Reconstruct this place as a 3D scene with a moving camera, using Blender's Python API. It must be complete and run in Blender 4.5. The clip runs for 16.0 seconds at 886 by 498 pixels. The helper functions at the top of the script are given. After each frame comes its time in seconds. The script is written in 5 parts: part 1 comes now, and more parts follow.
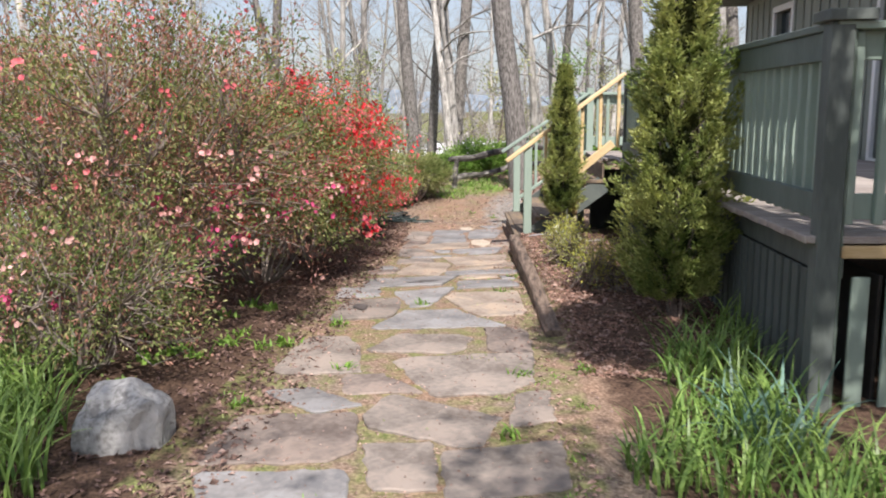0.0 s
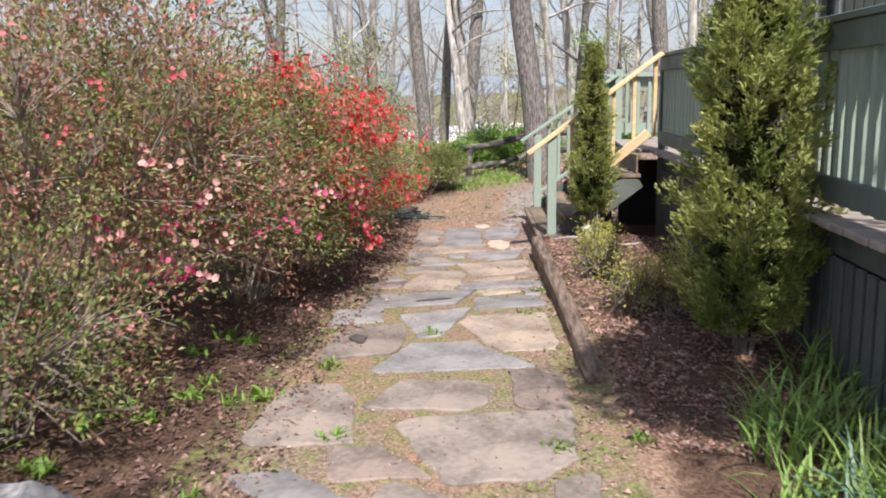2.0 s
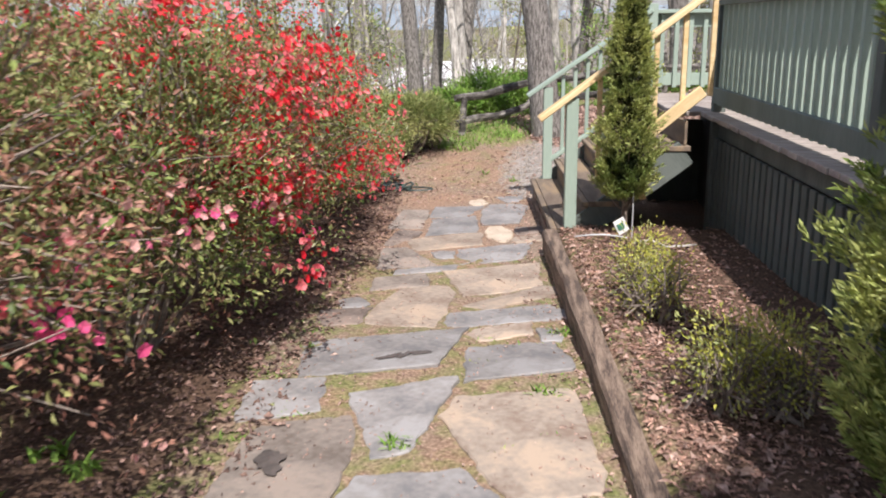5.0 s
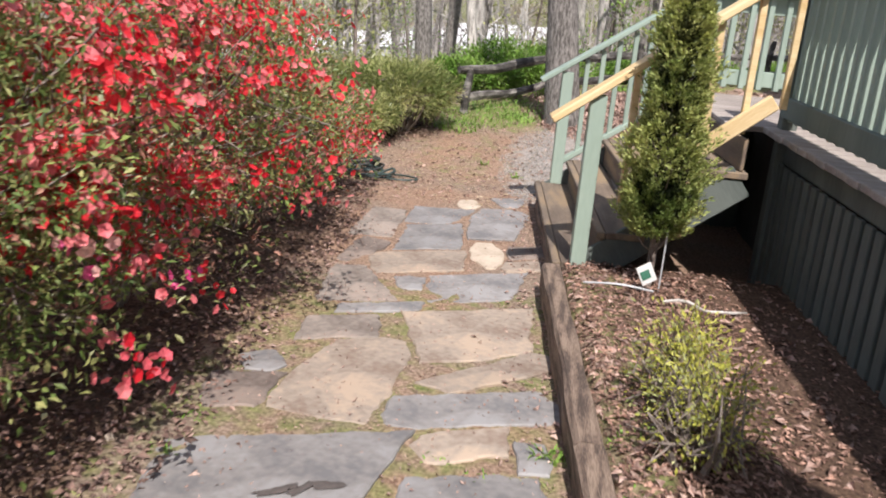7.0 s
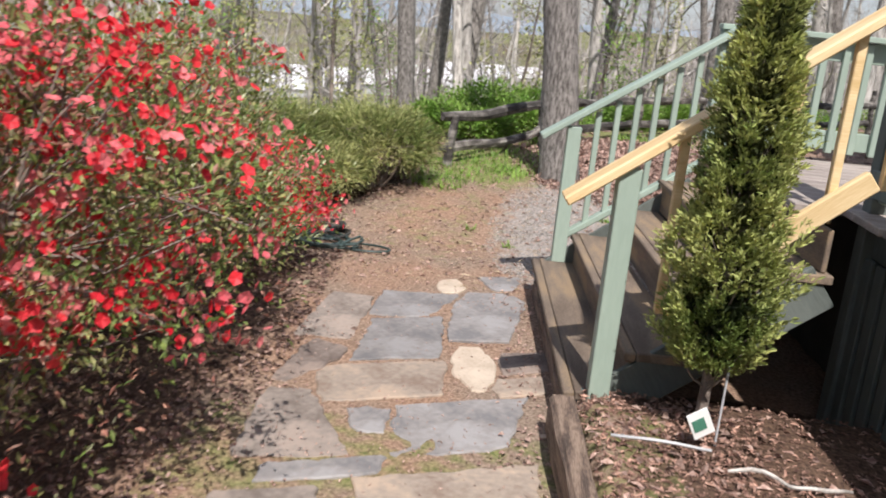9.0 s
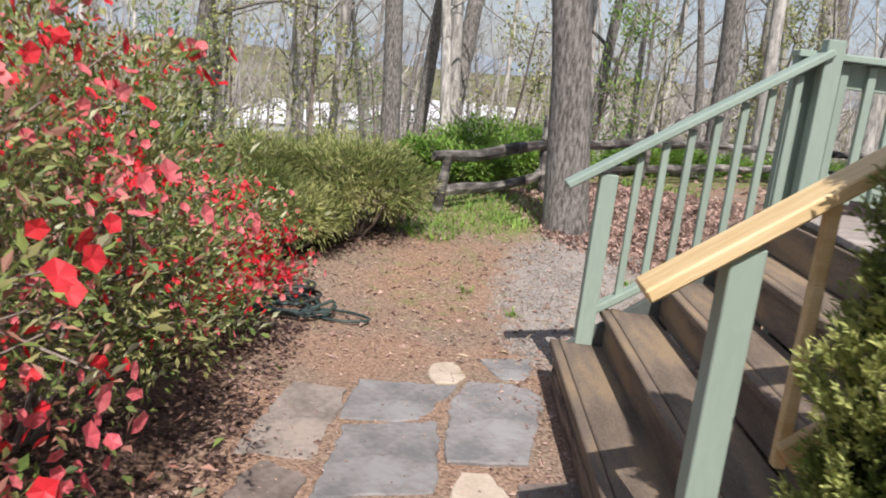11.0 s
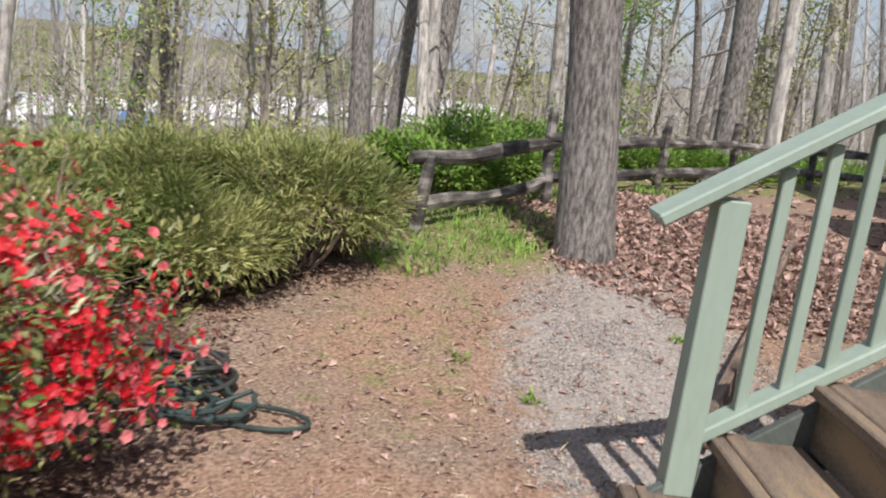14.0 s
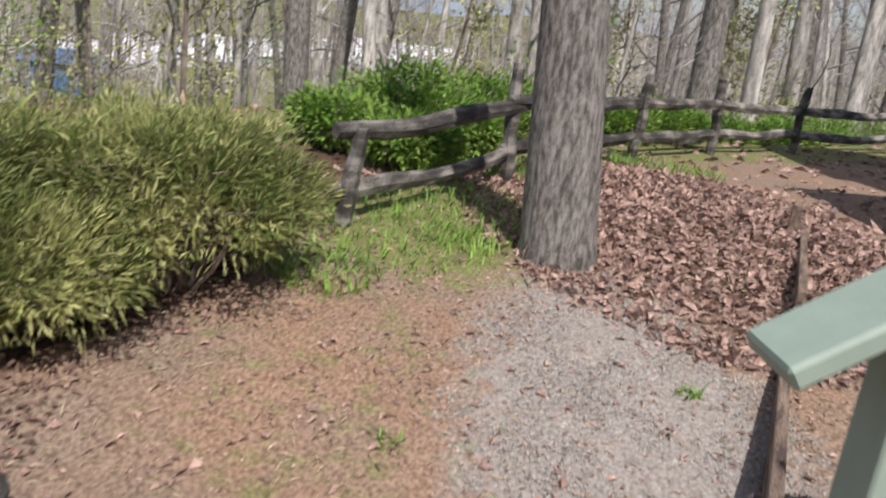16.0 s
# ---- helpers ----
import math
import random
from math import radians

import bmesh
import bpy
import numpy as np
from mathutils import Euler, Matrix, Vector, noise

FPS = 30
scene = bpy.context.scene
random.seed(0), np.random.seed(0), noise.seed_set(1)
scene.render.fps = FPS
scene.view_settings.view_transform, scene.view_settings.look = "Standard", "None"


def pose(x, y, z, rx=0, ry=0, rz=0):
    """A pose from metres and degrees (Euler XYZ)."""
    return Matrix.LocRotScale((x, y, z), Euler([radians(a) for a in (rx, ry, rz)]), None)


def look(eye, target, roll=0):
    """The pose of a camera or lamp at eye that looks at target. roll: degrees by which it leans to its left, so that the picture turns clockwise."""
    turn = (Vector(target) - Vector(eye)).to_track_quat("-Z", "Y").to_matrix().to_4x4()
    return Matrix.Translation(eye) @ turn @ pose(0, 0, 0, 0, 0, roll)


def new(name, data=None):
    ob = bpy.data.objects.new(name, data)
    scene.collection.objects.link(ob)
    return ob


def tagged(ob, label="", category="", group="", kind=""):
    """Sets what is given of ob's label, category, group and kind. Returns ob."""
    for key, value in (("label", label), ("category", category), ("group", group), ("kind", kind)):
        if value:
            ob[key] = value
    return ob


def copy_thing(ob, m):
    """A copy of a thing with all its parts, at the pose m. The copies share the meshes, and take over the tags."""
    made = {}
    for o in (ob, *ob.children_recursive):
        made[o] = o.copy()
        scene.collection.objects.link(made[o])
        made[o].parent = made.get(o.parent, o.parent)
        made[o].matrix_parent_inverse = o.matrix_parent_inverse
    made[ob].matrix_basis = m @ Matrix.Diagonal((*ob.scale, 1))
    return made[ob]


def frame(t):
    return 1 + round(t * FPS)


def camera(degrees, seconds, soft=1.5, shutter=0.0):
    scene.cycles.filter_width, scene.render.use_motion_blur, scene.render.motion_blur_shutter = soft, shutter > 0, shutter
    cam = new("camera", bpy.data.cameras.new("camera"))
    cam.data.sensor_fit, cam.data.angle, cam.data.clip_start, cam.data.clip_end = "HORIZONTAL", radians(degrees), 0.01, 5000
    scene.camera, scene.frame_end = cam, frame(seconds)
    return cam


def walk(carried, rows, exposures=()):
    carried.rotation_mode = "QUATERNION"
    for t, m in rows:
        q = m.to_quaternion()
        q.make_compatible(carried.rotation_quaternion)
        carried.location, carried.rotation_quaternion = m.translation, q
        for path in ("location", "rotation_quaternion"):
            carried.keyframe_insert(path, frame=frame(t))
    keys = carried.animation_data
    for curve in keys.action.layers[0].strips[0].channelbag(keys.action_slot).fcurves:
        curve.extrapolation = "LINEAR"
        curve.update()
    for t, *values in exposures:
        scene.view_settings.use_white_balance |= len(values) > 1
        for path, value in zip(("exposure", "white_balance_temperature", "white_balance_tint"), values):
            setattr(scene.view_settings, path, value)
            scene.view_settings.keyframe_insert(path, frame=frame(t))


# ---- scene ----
cam = camera(54.5, 16.0, soft=1.9, shutter=0.5)
PATH = [
    (0, (0.978, -1.16, 1.291), (0.805, 0.806, 0.967), -0.2),
    (0.5, (0.994, -0.924, 1.307), (0.771, 1.037, 0.979), 0.0),
    (1, (1.001, -0.723, 1.315), (0.745, 1.227, 0.955), 0.5),
    (1.5, (0.955, -0.384, 1.339), (0.723, 1.572, 0.993), -0.2),
    (2, (0.881, -0.071, 1.336), (0.677, 1.885, 0.972), -0.8),
    (2.5, (0.865, 0.336, 1.339), (0.653, 2.291, 0.974), -0.2),
    (3, (0.879, 0.64, 1.354), (0.606, 2.578, 0.943), 0.5),
    (3.5, (0.83, 1.046, 1.372), (0.655, 2.984, 0.91), 0.2),
    (4, (0.758, 1.361, 1.408), (0.607, 3.3, 0.943), -0.8),
    (4.2, (0.752, 1.494, 1.41), (0.571, 3.429, 0.938), -1.3),
    (6.3, (0.77, 3.279, 1.347), (0.63, 5.2, 0.811), 2.4),
    (6.5, (0.771, 3.442, 1.378), (0.622, 5.369, 0.864), 3.9),
    (7, (0.783, 3.739, 1.367), (0.591, 5.64, 0.777), 4.8),
    (7.5, (0.763, 4.111, 1.357), (0.649, 6.032, 0.813), 3.6),
    (8, (0.702, 4.425, 1.363), (0.557, 6.337, 0.796), 3.2),
    (8.5, (0.705, 4.777, 1.353), (0.469, 6.712, 0.907), 5.1),
    (9, (0.668, 5.124, 1.332), (0.501, 7.052, 0.826), 5.5),
    (9.5, (0.58, 5.401, 1.337), (0.479, 7.337, 0.845), 3.8),
    (10, (0.552, 5.73, 1.324), (0.389, 7.661, 0.832), 3.4),
    (10.2, (0.559, 5.866, 1.318), (0.373, 7.813, 0.904), 5.5),
    (12.3, (0.251, 7.121, 1.021), (0.164, 9.07, 0.581), 7.3),
    (12.5, (0.256, 7.259, 1.026), (0.186, 9.208, 0.583), 7.1),
    (13, (0.237, 7.606, 1.015), (0.215, 9.577, 0.674), 5.0),
    (13.5, (0.211, 7.913, 1.025), (0.164, 9.859, 0.564), 4.1),
    (14, (0.251, 8.303, 1.032), (0.182, 10.258, 0.616), 7.6),
    (14.5, (0.242, 8.647, 1.01), (0.275, 10.59, 0.539), 7.2),
    (15, (0.216, 8.999, 1.025), (0.239, 10.935, 0.521), 5.3),
    (15.5, (0.262, 9.346, 1.035), (0.252, 11.261, 0.458), 8.7),
    (16, (0.276, 9.681, 1.065), (0.327, 11.61, 0.539), 8.6),
]
walk(cam, [(t, look(eye, target, roll)) for t, eye, target, roll in PATH],
     [(0, 0.52, 6500, 13), (4, 0.52, 6500, 14), (8.5, 0.37, 6500, 13), (10.0, 0.32, 6500, 13), (12.5, 0.20, 6500, 13), (15, 0.22, 6500, 13), (16, 0.08, 6500, 13)])

# ---------------------------------------------------------------- sky and sun
SUN_FROM = Vector((0.175, -0.74, 1.03)).normalized()
world = bpy.data.worlds.new("world")
scene.world = world
world.use_nodes = True
wn = world.node_tree
sky = wn.nodes.new("ShaderNodeTexSky")
sky.sky_type = "NISHITA"
sky.sun_disc = False
sky.sun_elevation = math.asin(SUN_FROM.z)
sky.sun_rotation = math.atan2(SUN_FROM.x, SUN_FROM.y)
sky.air_density, sky.dust_density = 1.0, 1.4
wn.nodes["Background"].inputs[1].default_value = 0.11
thin_cloud = wn.nodes.new("ShaderNodeMix")
thin_cloud.data_type = "RGBA"
thin_cloud.inputs[0].default_value = 0.5
thin_cloud.inputs[7].default_value = (3.9, 4.2, 5.0, 1)
wn.links.new(sky.outputs[0], thin_cloud.inputs[6])
wn.links.new(thin_cloud.outputs[2], wn.nodes["Background"].inputs[0])
sun = new("sun", bpy.data.lights.new("sun", "SUN"))
sun.data.energy, sun.data.angle, sun.data.color = 4.7, radians(0.55), (1.0, 0.955, 0.905)
sun.matrix_world = look(SUN_FROM * 40, (0, 0, 0))

# ---------------------------------------------------------------- materials


def mat(name, a, b, scale=6.0, rough=0.8, bump=0.3, detail=6.0, fine=60.0, stretch=(1, 1, 1), c=None, island=0.0, rnd=0.0, spec=0.5, trans=0.0):
    """Two (or three) colours mixed by coarse and fine noise, with relief; island and rnd: brightness spread by piece."""
    m = bpy.data.materials.new(name)
    m.use_nodes = True
    n, l = m.node_tree.nodes, m.node_tree.links
    p = n["Principled BSDF"]
    tc = n.new("ShaderNodeTexCoord")
    mp = n.new("ShaderNodeMapping")
    mp.inputs["Scale"].default_value = stretch
    l.new(tc.outputs["Object"], mp.inputs[0])
    n1 = n.new("ShaderNodeTexNoise")
    n1.inputs["Scale"].default_value, n1.inputs["Detail"].default_value = scale, detail
    n2 = n.new("ShaderNodeTexNoise")
    n2.inputs["Scale"].default_value, n2.inputs["Detail"].default_value = fine, 3.0
    l.new(mp.outputs[0], n1.inputs["Vector"])
    l.new(mp.outputs[0], n2.inputs["Vector"])
    r = n.new("ShaderNodeValToRGB")
    r.color_ramp.elements[0].position, r.color_ramp.elements[1].position = 0.35, 0.65
    r.color_ramp.elements[0].color, r.color_ramp.elements[1].color = (*a, 1), (*b, 1)
    if c:
        e = r.color_ramp.elements.new(0.5)
        e.color = (*c, 1)
    ad = n.new("ShaderNodeMath")
    ad.operation = "MULTIPLY_ADD"
    ad.inputs[1].default_value, ad.inputs[2].default_value = 0.45, -0.22
    l.new(n2.outputs[0], ad.inputs[0])
    su = n.new("ShaderNodeMath")
    l.new(n1.outputs[0], su.inputs[0])
    l.new(ad.outputs[0], su.inputs[1])
    l.new(su.outputs[0], r.inputs[0])
    col = r.outputs[0]
    for amount, node, sock in ((island, "ShaderNodeNewGeometry", "Random Per Island"), (rnd, "ShaderNodeObjectInfo", "Random")):
        if amount:
            g = n.new(node)
            hs = n.new("ShaderNodeHueSaturation")
            mr = n.new("ShaderNodeMapRange")
            mr.inputs[3].default_value, mr.inputs[4].default_value = 1 - amount, 1 + amount
            l.new(g.outputs[sock], mr.inputs[0])
            l.new(mr.outputs[0], hs.inputs["Value"])
            l.new(col, hs.inputs["Color"])
            col = hs.outputs[0]
    l.new(col, p.inputs["Base Color"])
    p.inputs["Roughness"].default_value = rough
    p.inputs["Specular IOR Level"].default_value = spec
    if bump:
        bp = n.new("ShaderNodeBump")
        bp.inputs["Strength"].default_value, bp.inputs["Distance"].default_value = bump, 0.01
        l.new(su.outputs[0], bp.inputs["Height"])
        l.new(bp.outputs[0], p.inputs["Normal"])
    if trans:
        t = n.new("ShaderNodeBsdfTranslucent")
        mx = n.new("ShaderNodeMixShader")
        mx.inputs[0].default_value = trans
        l.new(col, t.inputs[0])
        l.new(p.outputs[0], mx.inputs[1])
        l.new(t.outputs[0], mx.inputs[2])
        l.new(mx.outputs[0], n["Material Output"].inputs[0])
    return m


def leaf_mat(name, a, b, rough=0.5, trans=0.3, spread=0.35, spec=0.4):
    return mat(name, a, b, scale=2.5, rough=rough, bump=0, fine=20, island=spread, trans=trans, spec=spec)


M_green = mat("green_paint", (0.27, 0.345, 0.285), (0.32, 0.40, 0.335), scale=3, rough=0.6, bump=0.15, fine=45, stretch=(1, 1, 0.25), rnd=0.06)
# two darker copies of M_green, with shade of the sunless side in the colour
M_greendark = mat("shade_dark_green_paint", (0.085, 0.10, 0.09), (0.135, 0.155, 0.14), scale=4, rough=0.75, bump=0.3, fine=50, stretch=(1, 1, 0.25), rnd=0.12)
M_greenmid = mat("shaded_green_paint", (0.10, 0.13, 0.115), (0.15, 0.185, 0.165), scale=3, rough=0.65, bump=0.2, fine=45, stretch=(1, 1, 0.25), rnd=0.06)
M_pine = mat("new_pine", (0.62, 0.43, 0.20), (0.80, 0.62, 0.36), scale=3, rough=0.65, bump=0.2, fine=40, stretch=(0.4, 4, 4), rnd=0.08)
M_tread = mat("weathered_tread_wood", (0.115, 0.085, 0.062), (0.27, 0.195, 0.12), scale=1.6, rough=0.85, bump=0.18, fine=40, stretch=(5, 1.2, 5), c=(0.175, 0.135, 0.102), rnd=0.10)
M_board = mat("grey_deck_board", (0.24, 0.20, 0.18), (0.42, 0.37, 0.33), scale=3, rough=0.85, bump=0.5, fine=40, stretch=(1, 5, 5), rnd=0.12)
M_timber = mat("old_landscape_timber", (0.07, 0.05, 0.04), (0.27, 0.20, 0.15), scale=5, rough=0.9, bump=0.9, fine=40, stretch=(6, 0.7, 6), c=(0.17, 0.12, 0.09))
M_rail = mat("grey_split_rail", (0.035, 0.031, 0.028), (0.27, 0.25, 0.225), scale=1.8, rough=0.9, bump=0.9, fine=40, stretch=(2, 2, 6), c=(0.08, 0.072, 0.064), rnd=0.35)
M_siding = mat("grey_green_siding", (0.22, 0.24, 0.21), (0.29, 0.31, 0.27), scale=2, rough=0.8, bump=0.2, stretch=(1, 1, 0.2))
M_white = mat("white_trim", (0.72, 0.73, 0.74), (0.8, 0.8, 0.8), rough=0.5, bump=0.05)
# near-black for sheets that stand for shade below the deck, and for shingle
M_dark = mat("shade_dark_and_shingle", (0.03, 0.028, 0.025), (0.05, 0.045, 0.04), rough=0.9)
M_blue = mat("bluestone", (0.165, 0.16, 0.16), (0.30, 0.29, 0.285), scale=3, rough=0.75, bump=0.5, fine=30, c=(0.24, 0.225, 0.215), rnd=0.12)
M_grey = mat("grey_flagstone", (0.15, 0.122, 0.102), (0.32, 0.262, 0.22), scale=2.5, rough=0.8, bump=0.5, fine=30, c=(0.235, 0.20, 0.172), rnd=0.12)
M_tan = mat("tan_flagstone", (0.23, 0.17, 0.13), (0.44, 0.34, 0.255), scale=2.5, rough=0.8, bump=0.5, fine=30, c=(0.32, 0.265, 0.215), rnd=0.12)
M_brown = mat("brown_flagstone", (0.13, 0.10, 0.085), (0.30, 0.235, 0.195), scale=2.5, rough=0.8, bump=0.5, fine=30, c=(0.21, 0.17, 0.145), rnd=0.12)
M_stain = mat("damp_stain", (0.07, 0.06, 0.055), (0.12, 0.10, 0.09), rough=0.6, bump=0.2)
M_pale = mat("pale_stone", (0.42, 0.34, 0.26), (0.56, 0.47, 0.37), scale=5, rough=0.8, bump=0.4)
M_boulder = mat("grey_boulder", (0.18, 0.172, 0.165), (0.47, 0.455, 0.44), scale=5, rough=0.85, bump=1.0, fine=40, c=(0.38, 0.37, 0.355))
M_bark = mat("oak_bark", (0.085, 0.075, 0.066), (0.33, 0.305, 0.28), scale=11, rough=0.95, bump=1.0, fine=60, stretch=(3.6, 3.6, 1.0), c=(0.20, 0.183, 0.167), rnd=0.2)
M_palebark = mat("pale_bark", (0.22, 0.205, 0.185), (0.54, 0.51, 0.47), scale=6, rough=0.95, bump=0.8, fine=35, stretch=(2, 2, 0.5), rnd=0.3)
M_twig = mat("twig_bark", (0.12, 0.095, 0.08), (0.30, 0.245, 0.205), scale=8, rough=0.9, bump=0.3)
M_fartwig = mat("bare_twigs", (0.26, 0.23, 0.215), (0.42, 0.385, 0.36), scale=1, rough=0.95, bump=0, island=0.2)
M_hose = mat("green_hose", (0.02, 0.036, 0.034), (0.045, 0.07, 0.064), rough=0.32, bump=0)
M_leafdry = mat("dry_leaves", (0.26, 0.16, 0.13), (0.48, 0.345, 0.285), scale=30, rough=0.8, bump=0, island=0.45, trans=0.15)
M_mulch = mat("mulch_chips", (0.12, 0.062, 0.046), (0.47, 0.295, 0.225), scale=20, rough=0.9, bump=0, island=0.45)
# leaf browns darkened to stand for shade along the azaleas
M_shadelitter = mat("shade_dark_leaf_litter", (0.06, 0.035, 0.028), (0.27, 0.17, 0.135), scale=20, rough=0.9, bump=0, island=0.5)
M_gravel = mat("grey_gravel", (0.22, 0.205, 0.19), (0.40, 0.37, 0.34), scale=30, rough=0.85, bump=0.2, island=0.35)
M_azleaf = leaf_mat("azalea_leaf", (0.09, 0.145, 0.035), (0.25, 0.31, 0.09))
M_azolive = leaf_mat("azalea_olive_leaf", (0.17, 0.18, 0.06), (0.40, 0.39, 0.16))
M_azrusty = leaf_mat("azalea_rusty_leaf", (0.28, 0.12, 0.09), (0.52, 0.28, 0.20))
M_bud = leaf_mat("azalea_bud", (0.42, 0.46, 0.26), (0.62, 0.63, 0.42))
M_red = leaf_mat("red_petal", (0.62, 0.015, 0.03), (0.85, 0.06, 0.07), spread=0.2, trans=0.35)
M_coral = leaf_mat("coral_petal", (0.72, 0.12, 0.15), (0.86, 0.27, 0.27), spread=0.2, trans=0.35)
M_pink = leaf_mat("pink_petal", (0.80, 0.30, 0.32), (0.86, 0.52, 0.46), spread=0.2, trans=0.35)
M_magenta = leaf_mat("magenta_petal", (0.75, 0.05, 0.22), (0.85, 0.16, 0.32), spread=0.2, trans=0.35)
M_arb = leaf_mat("arborvitae_green", (0.16, 0.225, 0.055), (0.52, 0.54, 0.19), rough=0.6)
# dark copy of M_arb, the crown's inner shade put into leaf colour
M_arbdark = leaf_mat("arborvitae_inner_shade", (0.03, 0.045, 0.015), (0.09, 0.10, 0.035), rough=0.7)
M_bamboo = leaf_mat("yellow_green_leaf", (0.18, 0.22, 0.065), (0.54, 0.54, 0.24))
M_lily = leaf_mat("lily_blade", (0.11, 0.21, 0.045), (0.32, 0.46, 0.12), rough=0.4)
M_iris = leaf_mat("blue_green_blade", (0.10, 0.20, 0.15), (0.20, 0.32, 0.25), rough=0.4)
M_sprout = leaf_mat("bright_spring_leaf", (0.13, 0.26, 0.04), (0.27, 0.42, 0.08))
M_yellow = leaf_mat("yellow_leaf", (0.34, 0.36, 0.06), (0.55, 0.52, 0.11))
M_tagw = mat("white_tag", (0.75, 0.75, 0.72), (0.82, 0.82, 0.8), rough=0.5, bump=0)
M_taggreen = mat("tag_print", (0.05, 0.18, 0.12), (0.08, 0.22, 0.15), rough=0.5, bump=0)
M_galv = mat("galvanised_metal", (0.42, 0.43, 0.44), (0.55, 0.56, 0.57), rough=0.45, bump=0)

M_glass = bpy.data.materials.new("window_glass")
M_glass.use_nodes = True
_p = M_glass.node_tree.nodes["Principled BSDF"]
_p.inputs["Base Color"].default_value = (0.03, 0.04, 0.05, 1)
_p.inputs["Roughness"].default_value = 0.04


def ground_mat():
    """Clay soil; the zones attribute brings in dark humus (r), stone dust (g) and moss or grass (b)."""
    m = bpy.data.materials.new("ground_soil")
    m.use_nodes = True
    n, l = m.node_tree.nodes, m.node_tree.links
    p = n["Principled BSDF"]
    tc = n.new("ShaderNodeTexCoord")

    def noise_of(scale, detail=5.0):
        t = n.new("ShaderNodeTexNoise")
        t.inputs["Scale"].default_value, t.inputs["Detail"].default_value = scale, detail
        l.new(tc.outputs["Object"], t.inputs["Vector"])
        return t.outputs[0]

    def ramp(src, a, b, lo=0.35, hi=0.65):
        r = n.new("ShaderNodeValToRGB")
        r.color_ramp.elements[0].position, r.color_ramp.elements[1].position = lo, hi
        r.color_ramp.elements[0].color, r.color_ramp.elements[1].color = (*a, 1), (*b, 1)
        l.new(src, r.inputs[0])
        return r.outputs[0]

    def blend(f, a, b):
        x = n.new("ShaderNodeMix")
        x.data_type = "RGBA"
        l.new(f, x.inputs[0])
        l.new(a, x.inputs[6])
        l.new(b, x.inputs[7])
        return x.outputs[2]

    at = n.new("ShaderNodeAttribute")
    at.attribute_name = "zones"
    sep = n.new("ShaderNodeSeparateColor")
    l.new(at.outputs["Color"], sep.inputs[0])
    coarse, mid, fine = noise_of(1.7), noise_of(9), noise_of(60, 7)

    def edge(ch):
        a = n.new("ShaderNodeMath")
        a.operation = "ADD"
        l.new(sep.outputs[ch], a.inputs[0])
        l.new(mid, a.inputs[1])
        r = n.new("ShaderNodeMapRange")
        r.inputs[1].default_value, r.inputs[2].default_value = 0.85, 1.15
        l.new(a.outputs[0], r.inputs[0])
        return r.outputs[0]

    soil = blend(ramp(coarse, (0, 0, 0), (1, 1, 1)), ramp(fine, (0.13, 0.095, 0.07), (0.33, 0.255, 0.195)), ramp(fine, (0.17, 0.10, 0.068), (0.39, 0.26, 0.18)))
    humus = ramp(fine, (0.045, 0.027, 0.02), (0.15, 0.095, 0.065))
    dust = ramp(fine, (0.20, 0.175, 0.155), (0.38, 0.34, 0.305))
    moss = ramp(fine, (0.10, 0.12, 0.04), (0.25, 0.25, 0.10))
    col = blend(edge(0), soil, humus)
    col = blend(edge(1), col, dust)
    col = blend(edge(2), col, moss)
    l.new(col, p.inputs["Base Color"])
    p.inputs["Roughness"].default_value = 0.95
    p.inputs["Specular IOR Level"].default_value = 0.2
    bp = n.new("ShaderNodeBump")
    bp.inputs["Strength"].default_value, bp.inputs["Distance"].default_value = 0.35, 0.012
    l.new(fine, bp.inputs["Height"])
    l.new(bp.outputs[0], p.inputs["Normal"])
    return m


M_ground = ground_mat()

# ---------------------------------------------------------------- builders
R = np.random.default_rng(7)


def mesh_of(name, verts, faces, material):
    me = bpy.data.meshes.new(name)
    me.from_pydata([tuple(v) for v in verts] if not isinstance(verts, np.ndarray) else verts.tolist(), [], faces if isinstance(faces, list) else faces.tolist())
    me.materials.append(material)
    return me


def thing(name, at, label, category, group="", rz=0.0):
    ob = new(name)
    ob.matrix_world = pose(*at, 0, 0, rz)
    ob.empty_display_size = 0.1
    return tagged(ob, label, category, group)


def part(name, bm, material, parent, label="", at=(0, 0, 0), rx=0, ry=0, rz=0, kind=""):
    """A bmesh or a mesh as one object under parent, at a place in the parent's own axes."""
    if isinstance(bm, bmesh.types.BMesh):
        me = bpy.data.meshes.new(name)
        bm.to_mesh(me)
        bm.free()
        me.materials.append(material)
    else:
        me = bm
    ob = new(name, me)
    ob.parent = parent
    ob.matrix_local = pose(*at, rx, ry, rz)
    return tagged(ob, label, kind=kind)


def bar(sx, sy, sz, bev=0.004, wobble=0.0):
    """A sawn board or post with worn edges, its base centre at the origin."""
    bm = bmesh.new()
    bmesh.ops.create_cube(bm, size=1, matrix=Matrix.Translation((0, 0, sz / 2)) @ Matrix.Diagonal((sx, sy, sz, 1)))
    bmesh.ops.bevel(bm, geom=bm.edges[:], offset=bev, segments=1, affect="EDGES")
    if wobble:
        for v in bm.verts:
            v.co += noise.noise_vector(v.co * 3 + Vector((sx, sy, sz)) * 7) * wobble
    return bm


